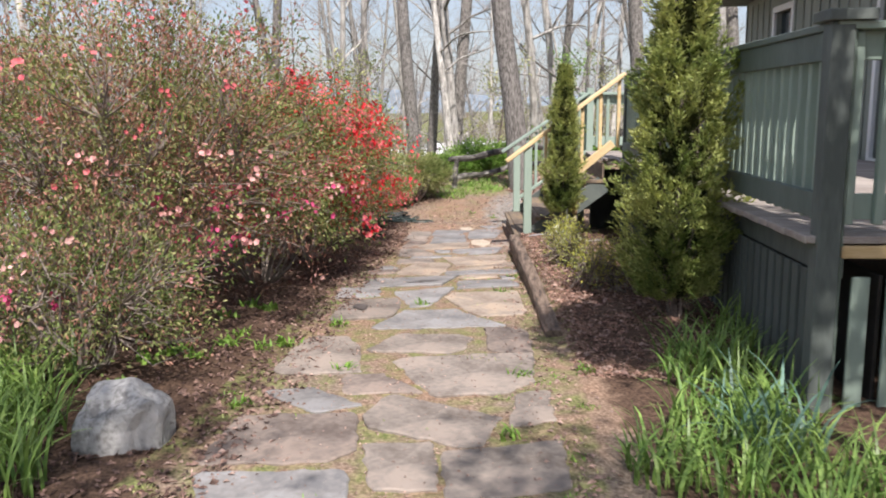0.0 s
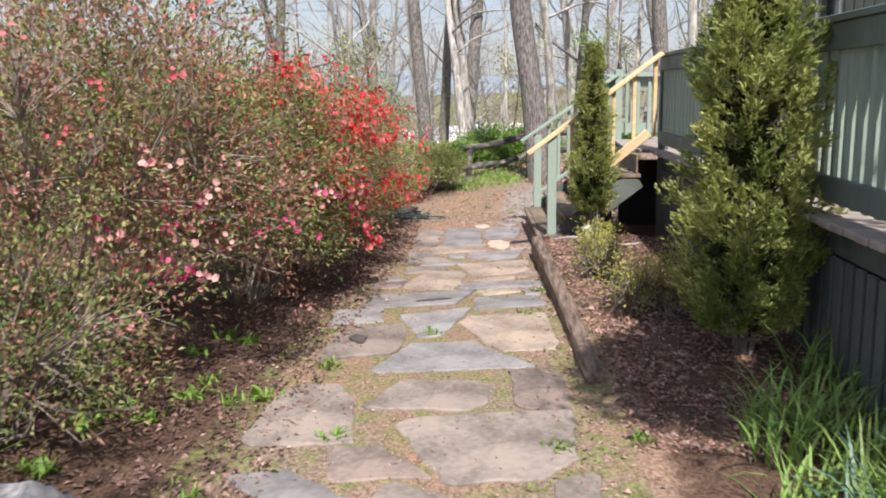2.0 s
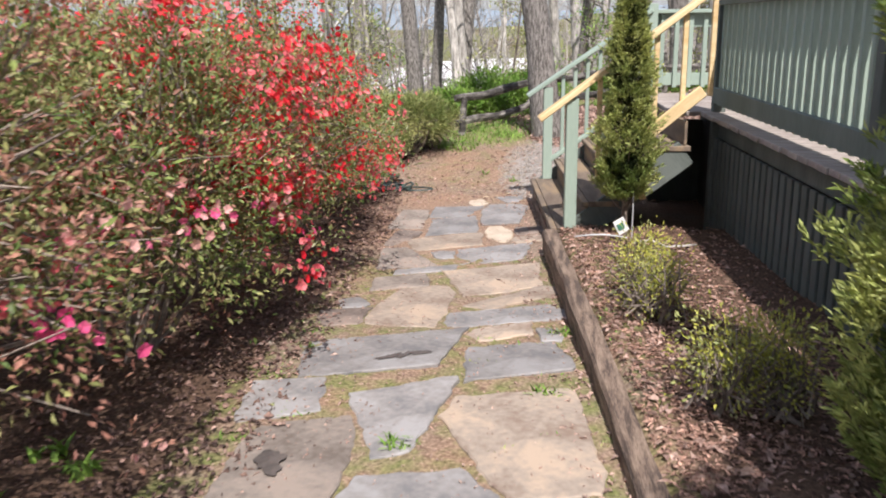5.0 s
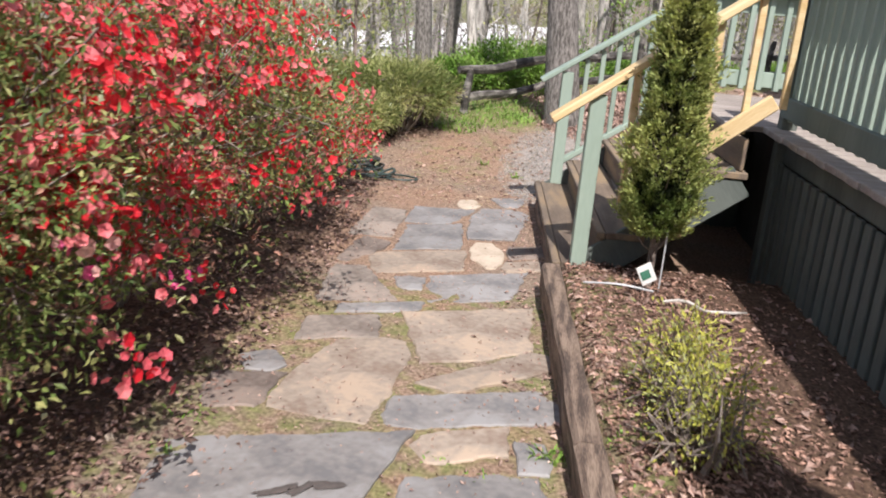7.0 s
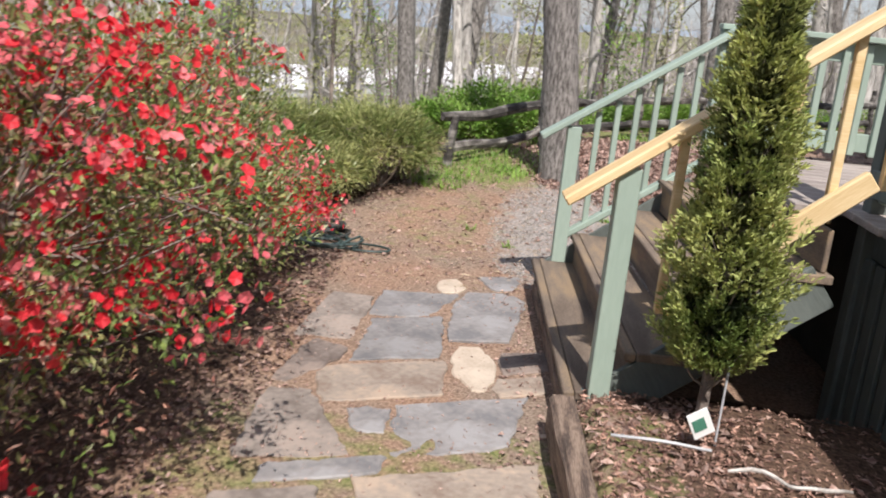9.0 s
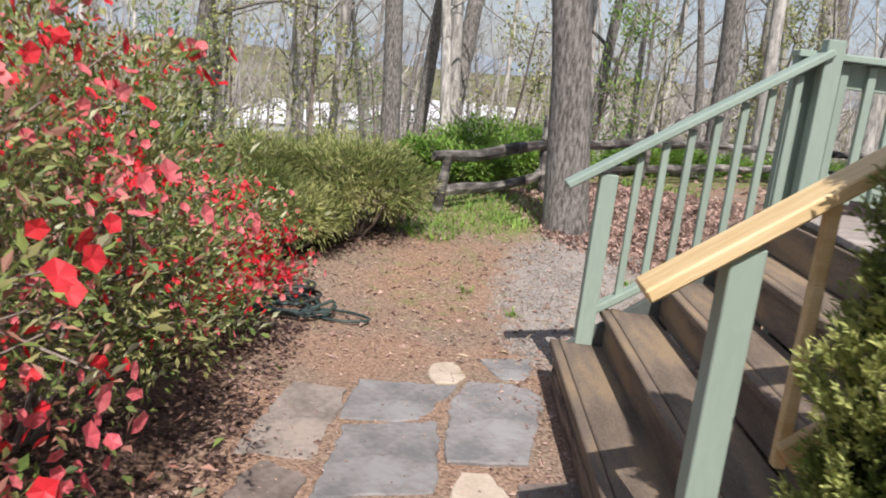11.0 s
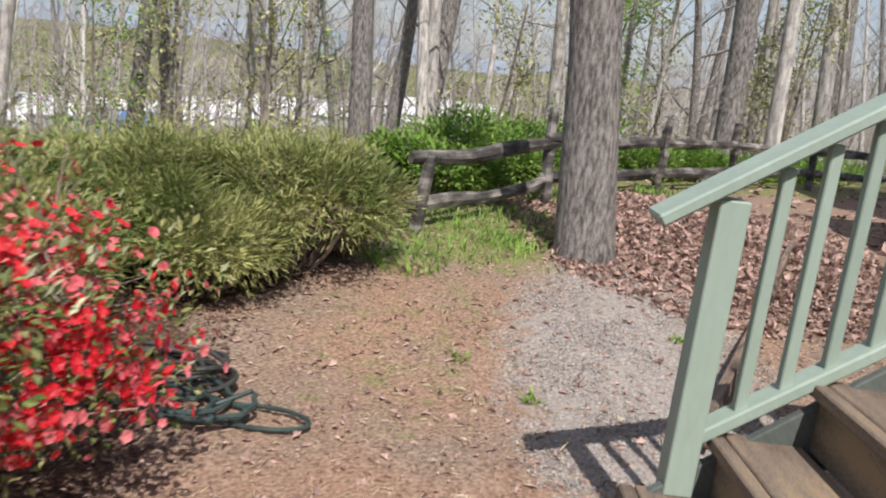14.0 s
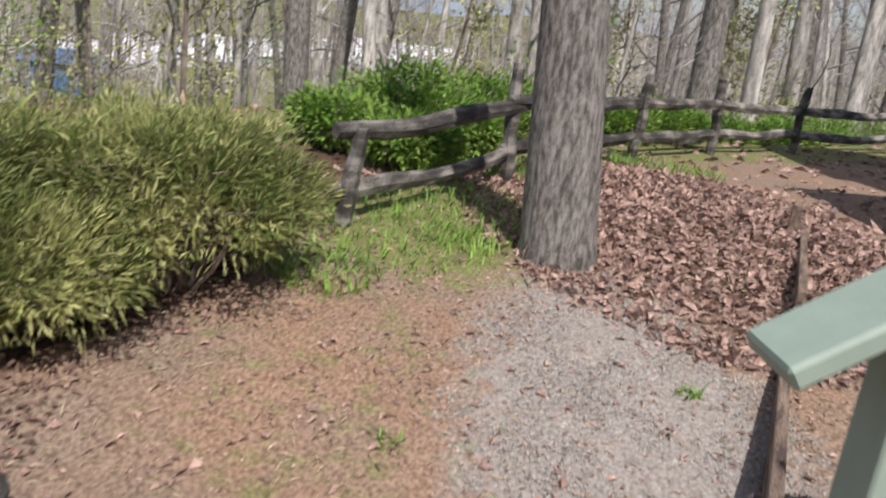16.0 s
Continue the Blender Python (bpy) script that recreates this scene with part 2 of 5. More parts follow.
def tubes(paths, sides=6):
    """Tapered tubes. Each path: a list of (x, y, z, radius)."""
    verts, faces = [], []
    ang = np.linspace(0, 2 * np.pi, sides, endpoint=False)
    ca, sa = np.cos(ang), np.sin(ang)
    for pth in paths:
        pth = np.asarray(pth, float)
        pts, rad = pth[:, :3], pth[:, 3]
        d = np.gradient(pts, axis=0)
        d /= np.linalg.norm(d, axis=1, keepdims=True) + 1e-9
        ref = np.array([0, 0, 1.0]) if abs(d[0][2]) < 0.8 else np.array([1.0, 0, 0])
        u = np.cross(d, ref)
        u /= np.linalg.norm(u, axis=1, keepdims=True) + 1e-9
        w = np.cross(d, u)
        base = len(verts)
        ring = pts[:, None] + (u[:, None] * ca[None, :, None] + w[:, None] * sa[None, :, None]) * rad[:, None, None]
        verts.extend(ring.reshape(-1, 3).tolist())
        k = len(pts)
        for i in range(k - 1):
            for j in range(sides):
                a, b = base + i * sides + j, base + i * sides + (j + 1) % sides
                faces.append((a, b, b + sides, a + sides))
        if sides > 4:
            faces.append(tuple(base + (k - 1) * sides + j for j in range(sides)))
            faces.append(tuple(base + j for j in reversed(range(sides))))
    return verts, faces


def leaves(name, pts, dirs, length, width, material, rng, fold=0.25, jitter=0.35, blade=False):
    """A leaf of two folded halves at each point, along its direction."""
    pts, dirs = np.asarray(pts, float), np.asarray(dirs, float)
    n = len(pts)
    dirs = dirs / (np.linalg.norm(dirs, axis=1, keepdims=True) + 1e-9)
    side = np.cross(dirs, rng.normal(size=(n, 3)) * 0.6 + np.array([0, 0, 1.0]))
    side /= np.linalg.norm(side, axis=1, keepdims=True) + 1e-9
    up = np.cross(side, dirs)
    L = (length * (1 + jitter * rng.uniform(-1, 1, n)))[:, None]
    W = (width * (1 + jitter * rng.uniform(-1, 1, n)))[:, None] / 2
    mid = pts + dirs * L * 0.5
    v = np.stack([pts, mid + side * W + up * W * fold, pts + dirs * L - up * L * 0.12, mid - side * W + up * W * fold], 1).reshape(-1, 3)
    i = np.arange(n)[:, None] * 4
    f = np.concatenate([i + np.array([[0, 1, 2]]), i + np.array([[0, 2, 3]])], 0)
    return mesh_of(name, v, f, material)


def blossoms(name, pts, dirs, size, material, rng):
    """Open five-petalled flowers."""
    n = len(pts)
    dirs = dirs / (np.linalg.norm(dirs, axis=1, keepdims=True) + 1e-9)
    u = np.cross(dirs, rng.normal(size=(n, 3)))
    u /= np.linalg.norm(u, axis=1, keepdims=True) + 1e-9
    w = np.cross(dirs, u)
    s = (size * rng.uniform(0.7, 1.25, n))[:, None]
    V, F = [], []
    for k in range(5):
        a = k * 2 * np.pi / 5
        r = u * np.cos(a) + w * np.sin(a)
        t = -u * np.sin(a) + w * np.cos(a)
        tip = pts + (r * 0.95 + dirs * 0.25) * s * 0.5
        m1 = pts + (r * 0.62 + t * 0.46 + dirs * 0.30) * s * 0.5
        m2 = pts + (r * 0.62 - t * 0.46 + dirs * 0.30) * s * 0.5
        V.append(np.stack([pts, m1, tip, m2], 1).reshape(-1, 3))
        i = np.arange(n)[:, None] * 4 + k * n * 4
        F.append(i + np.array([[0, 1, 2, 3]]))
    return mesh_of(name, np.concatenate(V), np.concatenate(F), material)


# ---------------------------------------------------------------- the lie of the land
_Y = (-60, 3, 4.2, 5.8, 7, 8.5, 12, 14, 15.5, 17, 20)
_Z = (-0.14, -0.14, -0.13, -0.18, -0.26, -0.33, -0.39, -0.18, -0.1, -0.08, -0.06)


def timber_x(y):
    return 1.20 - 0.062 * (y - 4.3)


def ground_z(x, y):
    """Height of the ground: the walk, the raised bed behind its timber, the falling wood and the valley."""
    x, y = np.asarray(x, float), np.asarray(y, float)
    z = np.interp(y, _Y, _Z)
    bed = np.clip((x - timber_x(y)) / 0.1, 0, 1) * np.clip((y - 3.2) / 1.5, 0, 1) * np.clip((8.9 - y) / 0.3, 0, 1) * np.clip((4 - x) / 1.5, 0, 1)
    z = z + bed * (np.interp(y, (3, 5, 9), (0.02, 0.09, 0.22)))
    z = z + np.clip((-0.6 - x) / 1.5, 0, 1) * 0.03
    z = z + 0.09 * np.exp(-(((x - 2.5) / 1.2) ** 2 + ((y - 15.57) / 1.7) ** 2))
    far = np.hypot(x - 1.5, y - 6)
    fall = np.clip(y - 18.8 - 0.9 * np.clip(x - 1.5, 0, 60) + 1.2 * np.clip(-0.8 - x, 0, 4), 0, None) + np.clip(-6 - x, 0, None) * 0.7
    z = z - 13 * (1 - np.exp(-fall / 26.0)) * np.where(x > 4, np.clip(1 - (x - 4) / 90, 0.35, 1), 1)
    z = z + 0.10 * np.sin(x * 0.5 + 1) * np.cos(y * 0.4) * np.clip((far - 14) / 10, 0, 1)
    hill = np.clip((far - 260) / 500, 0, 1)
    ridge = 9 + 3 * np.sin(x / 170 + 1.3) + 2 * np.sin(x / 61)
    return z + hill * hill * (3 - 2 * hill) * ridge


def on(x, y, up=0.0):
    return (x, y, float(ground_z(x, y)) + up)


def axis(parts):
    return np.unique(np.concatenate([np.arange(a, b, s) for a, b, s in parts]).round(4))


gx = axis([(-1500, -300, 100), (-300, -60, 20), (-60, -12, 3), (-12, -3, 0.5), (-3, 4.5, 0.06), (4.5, 14, 0.5), (14, 60, 3), (60, 300, 20), (300, 1501, 100)])
gy = axis([(-300, -20, 40), (-20, -1, 1), (-1, 18, 0.07), (18, 30, 0.5), (30, 80, 2.5), (80, 300, 20), (300, 2001, 100)])
GX, GY = np.meshgrid(gx, gy)
GZ = ground_z(GX, GY)
nx, ny = len(gx), len(gy)
near = (GX > -3) & (GX < 4.5) & (GY > -1) & (GY < 18)
bumps = 0.012 * np.sin(GX * 7.3 + np.sin(GY * 5)) * np.sin(GY * 6.1 + 1.7) + 0.006 * np.sin(GX * 23 + GY * 11) * np.sin(GY * 19)
bumps *= np.where((np.abs(GX - 0.3) < 1.0) & (GY < 11.2), 0.25, np.where(GY > 10, 0.55, 1))
bumps += 0.004 * np.sin(GX * 41 + 3 * np.sin(GY * 17)) * np.sin(GY * 37 + 2 * np.sin(GX * 13))
GZ = GZ + np.where(near, bumps, 0)
idx = np.arange(nx * ny).reshape(ny, nx)
quads = np.stack([idx[:-1, :-1], idx[:-1, 1:], idx[1:, 1:], idx[1:, :-1]], -1).reshape(-1, 4)
me = mesh_of("ground", np.stack([GX, GY, GZ], -1).reshape(-1, 3), quads, M_ground)
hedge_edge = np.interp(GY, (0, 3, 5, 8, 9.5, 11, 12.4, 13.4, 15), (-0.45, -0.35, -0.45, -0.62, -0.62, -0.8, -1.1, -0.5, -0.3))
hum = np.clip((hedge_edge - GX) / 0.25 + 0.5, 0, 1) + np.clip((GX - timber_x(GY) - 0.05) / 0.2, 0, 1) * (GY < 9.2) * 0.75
hum += np.clip(1.3 - np.hypot((GX - 2.25) / 1.445, (GY - 15.08) / 2.04), 0, 1)
hum = np.where(np.hypot(GX, GY - 8) > 14, 0.55, hum)
hum = np.where(np.hypot(GX, GY) > 60, 0.6 + 0.3 * np.sin(GX / 31) * np.sin(GY / 23), hum)
gra = np.clip(1.35 - np.hypot((GX - 1.15) / 0.75, (GY - 12.4) / 1.9), 0, 1)
gra = np.maximum(gra, np.clip(1.3 - np.hypot((GX + 22) / 40, (GY - 140) / 34), 0, 1))
mos = 0.45 * (np.abs(GX - 0.4) < 0.95) * (GY < 8.5) + np.clip(1.3 - np.hypot((GX - 0.29) / 0.9, (GY - 14.62) / 1.1), 0, 1)
mos = np.maximum(mos, 0.35 * np.clip(1.4 - np.hypot(GX / 1.1, (GY - 12.6) / 2.0), 0, 1))
mos = np.where((GY > 16.8 + 0.9 * np.clip(GX - 1, 0, 50)) | (GX > 9), 0.62 + 0.3 * np.sin(GX / 9) * np.sin(GY / 7), mos)
zones = np.stack([hum.clip(0, 1), gra.clip(0, 1), mos.clip(0, 1), np.ones_like(hum)], -1).reshape(-1, 4)
ca = me.color_attributes.new("zones", "FLOAT_COLOR", "POINT")
ca.data.foreach_set("color", zones.ravel().astype(np.float32))
for poly in me.polygons:
    poly.use_smooth = True
ground = tagged(new("ground", me), "tan clay soil with darker humus, moss and stone dust", "ground", kind="structure")

# ---------------------------------------------------------------- deck
DECK_Z, RAIL_H, SKIRT = 0.70, 0.93, -0.20
A = Vector((2.40, 2.95, 0))
B = Vector((2.20, 9.05, 0))
deck_rz = math.degrees(math.atan2(B.y - A.y, B.x - A.x)) - 90
LEN = (B - A).length


def in_deck(u, v, z=0.0):
    """u metres along the front edge from its near corner, v metres in from it."""
    d = (B - A).normalized()
    q = A + d * u + Vector((d.y, -d.x, 0)) * v
    return (q.x, q.y, z)


deck = thing("deck", in_deck(0, 0), "raised green-painted timber deck with slatted skirting and grey worn boards", "deck", rz=deck_rz)
DEEP = 2.6
part("frame_beam", bar(0.05, LEN + 0.08, 0.16), M_greendark, deck, "green rim beam, darkened for the shaded side", at=(0.06, LEN / 2, DECK_Z - 0.20))
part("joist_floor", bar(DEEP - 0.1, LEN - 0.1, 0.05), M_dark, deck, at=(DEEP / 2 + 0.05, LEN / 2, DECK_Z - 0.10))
me = None
n_boards = 43
bw = (LEN + 0.1) / n_boards
for i in range(n_boards):
    if me is None:
        me = part("board", bar(DEEP + 0.1, bw - 0.009, 0.035, wobble=0.002), M_board, deck, at=(DEEP / 2 - 0.05, -0.05 + bw * (i + 0.5), DECK_Z - 0.035)).data
    else:
        part("board", me, None, deck, at=(DEEP / 2 - 0.05 + 0.006 * math.sin(i * 2.3), -0.05 + bw * (i + 0.5), DECK_Z - 0.035))


def skirt(parent, x0, y0, x1, y1, gap=0.125):
    d = Vector((x1 - x0, y1 - y0, 0))
    n = int(d.length / gap)
    for i in range(n):
        q = Vector((x0, y0, 0)) + d * (i + 0.5) / n
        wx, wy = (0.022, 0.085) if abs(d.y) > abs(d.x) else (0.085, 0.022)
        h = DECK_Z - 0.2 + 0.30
        # front slats take the darkened paint as shade; near-end slats stay M_green
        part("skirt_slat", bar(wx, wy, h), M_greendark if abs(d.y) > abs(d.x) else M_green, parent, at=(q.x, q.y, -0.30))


skirt(deck, 0.02, 0.06, 0.02, LEN - 0.02)
skirt(deck, 0.1, 0.0, 2.4, 0.0, 0.155)
# dark sheet in place of the shade seen through the slat gaps
part("skirt_backing", bar(0.02, LEN - 0.1, DECK_Z + 0.1), M_dark, deck, "dark sheet standing for the shade behind the slats", at=(0.30, LEN / 2, -0.3))
part("skirt_rail", bar(2.4, 0.03, 0.06), M_pine, deck, "unpainted pine rim board", at=(1.25, -0.03, DECK_Z - 0.105))


def rail_run(parent, x0, y0, x1, y1, posts, z=DECK_Z, h=RAIL_H, material=M_green, mat_post=M_green, pitch=0.135, boards=None):
    boards = boards or material
    d = Vector((x1 - x0, y1 - y0, 0))
    L = d.length
    rz = math.degrees(math.atan2(d.y, d.x))
    e = d.normalized()
    mx, my = (x0 + x1) / 2, (y0 + y1) / 2
    part("rail_cap", bar(L + 0.1, 0.14, 0.035), boards, parent, at=(mx, my, z + h), rz=rz)
    part("top_rail", bar(L, 0.035, 0.13), boards, parent, at=(mx - e.y * 0.035, my + e.x * 0.035, z + h - 0.132), rz=rz)
    part("bottom_rail", bar(L, 0.04, 0.12), boards, parent, at=(mx - e.y * 0.035, my + e.x * 0.035, z + 0.07), rz=rz)
    n = int(L / pitch)
    me = None
    for i in range(n):
        q = Vector((x0, y0, 0)) + e * (i + 0.5) * L / n
        if me is None:
            me = part("baluster", bar(0.042, 0.042, h - 0.06), material, parent, at=(q.x, q.y, z + 0.05), rz=rz).data
        else:
            part("baluster", me, None, parent, at=(q.x, q.y, z + 0.05), rz=rz)
    for s in posts:
        q = Vector((x0, y0, 0)) + d * s
        part("post", bar(0.09, 0.09, z + h + 0.35), mat_post, parent, at=(q.x, q.y, -0.35), rz=rz)


railing = thing("deck_railing", in_deck(0, 0), "sage green painted deck railing with flat balusters", "railing", rz=deck_rz)
# front rail boards and posts coloured darker for their shaded side
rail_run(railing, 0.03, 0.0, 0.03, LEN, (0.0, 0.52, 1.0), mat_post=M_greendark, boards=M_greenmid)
rail_run(railing, 0.03, 0.0, 2.5, 0.0, (0.0, 0.5))
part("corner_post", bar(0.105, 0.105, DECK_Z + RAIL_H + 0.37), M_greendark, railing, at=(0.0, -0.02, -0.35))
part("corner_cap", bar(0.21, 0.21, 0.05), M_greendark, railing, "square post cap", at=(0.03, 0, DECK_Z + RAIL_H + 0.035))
END_Y = 10.95
landing = thing("stair_landing", (1.92, 9.05, 0), "grey board landing at the head of the steps", "landing")
# boards added to block light and keep the space under the landing dark
for i in range(11):
    part("skirt_board", bar(0.134, 0.02, 0.95, 0.001), M_greendark, landing, at=(0.12 + i * 0.135, END_Y - 9.05 - 0.12, -0.5))
for i in range(13):
    part("board", bar(1.30, 0.138, 0.035), M_board, landing, at=(0.62, 0.10 + 0.142 * i, DECK_Z - 0.037))
part("rim_board", bar(0.04, 1.9, 0.17), M_tread, landing, at=(0.0, 0.95, DECK_Z - 0.21))
# dark sheet added to paint the shade beneath the landing
part("backing", bar(0.02, 1.9, 1.0), M_dark, landing, "dark sheet standing for the shade under the landing", at=(0.55, 0.95, -0.38))
part("support_post", bar(0.09, 0.09, DECK_Z + 0.2), M_greendark, landing, at=(0.9, 0.06, -0.3))
part("support_post", bar(0.09, 0.09, DECK_Z + 0.2), M_greendark, landing, at=(0.1, 1.85, -0.3))
far_rail = thing("far_deck_railing", (1.85, END_Y, 0), "sage green railing along the end of the deck", "railing")
rail_run(far_rail, 0, 0, 3.0, 0.0, (0.0, 0.5, 1.0), h=0.76)

# ---------------------------------------------------------------- steps and their rails
S0 = Vector((0.950, 8.60, 0))
S1 = Vector((0.800, 10.72, 0))
st_rz = math.degrees(math.atan2(S1.y - S0.y, S1.x - S0.x)) - 90
W = (S1 - S0).length
steps = thing("deck_steps", (S0.x, S0.y, 0), "weathered brown wooden steps with green stringers", "steps", rz=st_rz)
TZ = (-0.13, 0.07, 0.27, 0.485)
TX = (0.0, 0.235, 0.50, 0.75)
for i, (z, x) in enumerate(zip(TZ, TX)):
    part("tread", bar(0.048, W + 0.06, 0.04, 0.006, 0.003), M_tread, steps, at=(x + 0.0115, W / 2, z - 0.04))
    part("tread", bar(0.226, W + 0.06, 0.04, 0.005, 0.003), M_tread, steps, at=(x + 0.1515, W / 2, z - 0.04))
    part("riser", bar(0.022, W, 0.17 if i else 0.2), M_tread, steps, at=(x + 0.03, W / 2, z - 0.21 if i else z - 0.24))
part("riser", bar(0.022, W, 0.18), M_tread, steps, at=(0.98, W / 2, 0.49))
SL = math.degrees(math.atan2(0.84, 1.12))
for y in (0.0, W):
    part("stringer", bar(1.12, 0.035, 0.20), M_greendark, steps, "dark green stringer board", at=(0.60, y, 0.02), ry=-SL)

hand = thing("green_handrail", (S0.x, S0.y, 0), "sage green stair handrail with square balusters", "handrail", rz=st_rz)
RS = math.degrees(math.atan2(0.76, 1.08))
part("post", bar(0.088, 0.088, 0.90), M_green, hand, at=(0.155, W + 0.02, -0.13))
part("post", bar(0.088, 0.088, 1.65), M_green, hand, at=(1.14, W + 0.02, -0.1))


def sloped(x0, z0, x1, z1, y, sy, sz, material, parent, name):
    L = math.hypot(x1 - x0, z1 - z0)
    a = math.degrees(math.atan2(z1 - z0, x1 - x0))
    bm = bar(L, sy, sz, 0.006)
    return part(name, bm, material, parent, at=((x0 + x1) / 2, y, (z0 + z1) / 2), ry=-a)


sloped(-0.04, 0.675, 1.14, 1.475, W + 0.02, 0.14, 0.036, M_green, hand, "top_rail")
sloped(0.18, 0.03, 1.12, 0.68, W + 0.02, 0.085, 0.04, M_green, hand, "bottom_rail")
for i in range(7):
    x = 0.30 + i * 0.118
    z = 0.06 + (x - 0.18) * 0.69
    part("baluster", bar(0.036, 0.036, 0.755), M_green, hand, at=(x, W + 0.02, z - 0.02))

pine = thing("pine_handrail", (S0.x, S0.y, 0), "new unpainted pine stair handrail on a green post", "handrail", rz=st_rz)
part("post", bar(0.088, 0.088, 1.20), M_green, pine, "sage green post", at=(0.13, -0.03, -0.35))
sloped(-0.10, 0.68, 1.20, 1.64, -0.03, 0.14, 0.04, M_pine, pine, "top_rail")
sloped(0.36, 0.258, 1.10, 0.86, -0.06, 0.04, 0.09, M_pine, pine, "bottom_rail")
for i in range(5):
    x = 0.33 + i * 0.20
    z = 0.20 + (x - 0.20) * 0.745
    part("baluster", bar(0.036, 0.036, 0.74), M_pine, pine, at=(x, -0.03, z - 0.04))
part("support_leg", bar(0.05, 0.09, 0.42), M_pine, pine, at=(0.66, -0.06, 0.10))

# ---------------------------------------------------------------- house
house = thing("house", (5.0, 3.0, 0), "grey-green board-sided house behind the deck with white window trim", "house")


def wall_with(parent, y0, y1, z0, z1, holes, t=0.16):
    """A wall in the plane x = 0 with openings (ya, yb, za, zb)."""
    ys = sorted({y0, y1, *[h[0] for h in holes], *[h[1] for h in holes]})
    for a, b in zip(ys, ys[1:]):
        spans = [(z0, z1)]
        for h in holes:
            if h[0] <= a and b <= h[1]:
                spans = [(z0, h[2]), (h[3], z1)]
        for lo, hi in spans:
            part("wall", bar(t, b - a, hi - lo, 0.001), M_siding, parent, at=(t / 2, (a + b) / 2, lo))


HOLES = [(9.3, 10.2, 1.75, 2.75), (5.2, 6.1, DECK_Z, DECK_Z + 2.05), (1.2, 2.6, 1.4, 2.6)]
wall_with(house, -4, 12, -0.4, 3.1, HOLES)
for i in range(46):
    y = -3.9 + 0.345 * i
    if not any(h[0] - 0.05 < y < h[1] + 0.05 for h in HOLES):
        part("batten", bar(0.02, 0.045, 3.3), M_siding, house, at=(-0.011, y, -0.3))
for k, h in enumerate(HOLES):
    wname = "door" if k == 1 else "window"
    w = new(wname)
    w.parent = house
    w.matrix_local = pose(0, (h[0] + h[1]) / 2, h[2])
    hw, hh = h[1] - h[0], h[3] - h[2]
    for sgn in (-1, 1):
        part("frame_side", bar(0.05, 0.09, hh + 0.16), M_white, w, at=(-0.02, sgn * (hw / 2 + 0.03), -0.08))
    part("frame_head", bar(0.05, hw, 0.09), M_white, w, at=(-0.02, 0, hh - 0.01))
    part("frame_sill", bar(0.06, hw, 0.08), M_white, w, at=(-0.03, 0, -0.07))
    part("pane", bar(0.012, hw - 0.05, hh - 0.04), M_glass, w, "dark glass pane", at=(0.08, 0, 0.02))
part("end_wall", bar(6.0, 0.16, 3.5), M_siding, house, at=(3.0, 12.0, -0.4))
part("near_wall", bar(6.0, 0.16, 3.5), M_siding, house, at=(3.0, -4.0, -0.4))
part("back_wall", bar(0.16, 16, 3.5), M_siding, house, at=(6.0, 4, -0.4))
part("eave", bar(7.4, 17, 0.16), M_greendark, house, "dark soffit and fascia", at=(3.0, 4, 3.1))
# unseen wing, added so that its shadow falls on the ground behind the deck
part("gable_wall", bar(5.0, 2.9, 6.4), M_siding, house, "unseen tall wing added to cast a shadow on the ground", at=(3.4, 13.3, -0.4))
part("gable_cap", bar(5.4, 3.2, 0.2), M_dark, house, "dark cap of the unseen added wing", at=(3.4, 13.3, 6.0))
bm = bmesh.new()
vs = [bm.verts.new(p) for p in ((-0.7, -4.5, 3.26), (6.7, -4.5, 3.26), (6.7, 12.5, 3.26), (-0.7, 12.5, 3.26), (3, -4.5, 4.9), (3, 12.5, 4.9))]
for f in ((0, 3, 5, 4), (1, 4, 5, 2), (0, 4, 1), (2, 5, 3), (0, 1, 2, 3)):
    bm.faces.new([vs[i] for i in f])
part("roof", bm, M_dark, house, "dark shingle roof")

# ---------------------------------------------------------------- timber edging
edging = thing("timber_edging", (0, 0, 0), "weathered split landscape timber along the bed", "edging")


def timber(y0, y1, zt, w=0.11, h=0.16, seed=0):
    bm = bmesh.new()
    n = int((y1 - y0) / 0.12)
    rings = []
    for i in range(n + 1):
        y = y0 + (y1 - y0) * i / n
        x = timber_x(y)
        j = noise.noise_vector(Vector((y * 2.3, seed, 0)))
        zz = float(zt[0] + (zt[1] - zt[0]) * i / n)
        a = w / 2 + j.x * 0.012
        rings.append([bm.verts.new((x - a, y, zz - h)), bm.verts.new((x - a - j.y * 0.01, y, zz - 0.02)), bm.verts.new((x - a * 0.7, y, zz + j.z * 0.008)), bm.verts.new((x + a * 0.75, y, zz + j.x * 0.01)), bm.verts.new((x + a, y, zz - 0.03)), bm.verts.new((x + a, y, zz - h))])
    for r0, r1 in zip(rings, rings[1:]):
        for k in range(6):
            bm.faces.new((r0[k], r0[(k + 1) % 6], r1[(k + 1) % 6], r1[k]))
    bm.faces.new(rings[0][::-1])
    bm.faces.new(rings[-1])
    bmesh.ops.recalc_face_normals(bm, faces=bm.faces[:])
    return bm


part("timber", timber(4.1, 6.35, (-0.08, -0.06), seed=1), M_timber, edging)
part("timber", timber(6.37, 8.52, (-0.07, -0.13), seed=5), M_timber, edging)
part("sleeper", bar(0.10, 2.1, 0.13, 0.008, 0.004), M_timber, edging, "dark sleeper under the bottom step", at=(0.935, 9.62, -0.39), rz=st_rz)

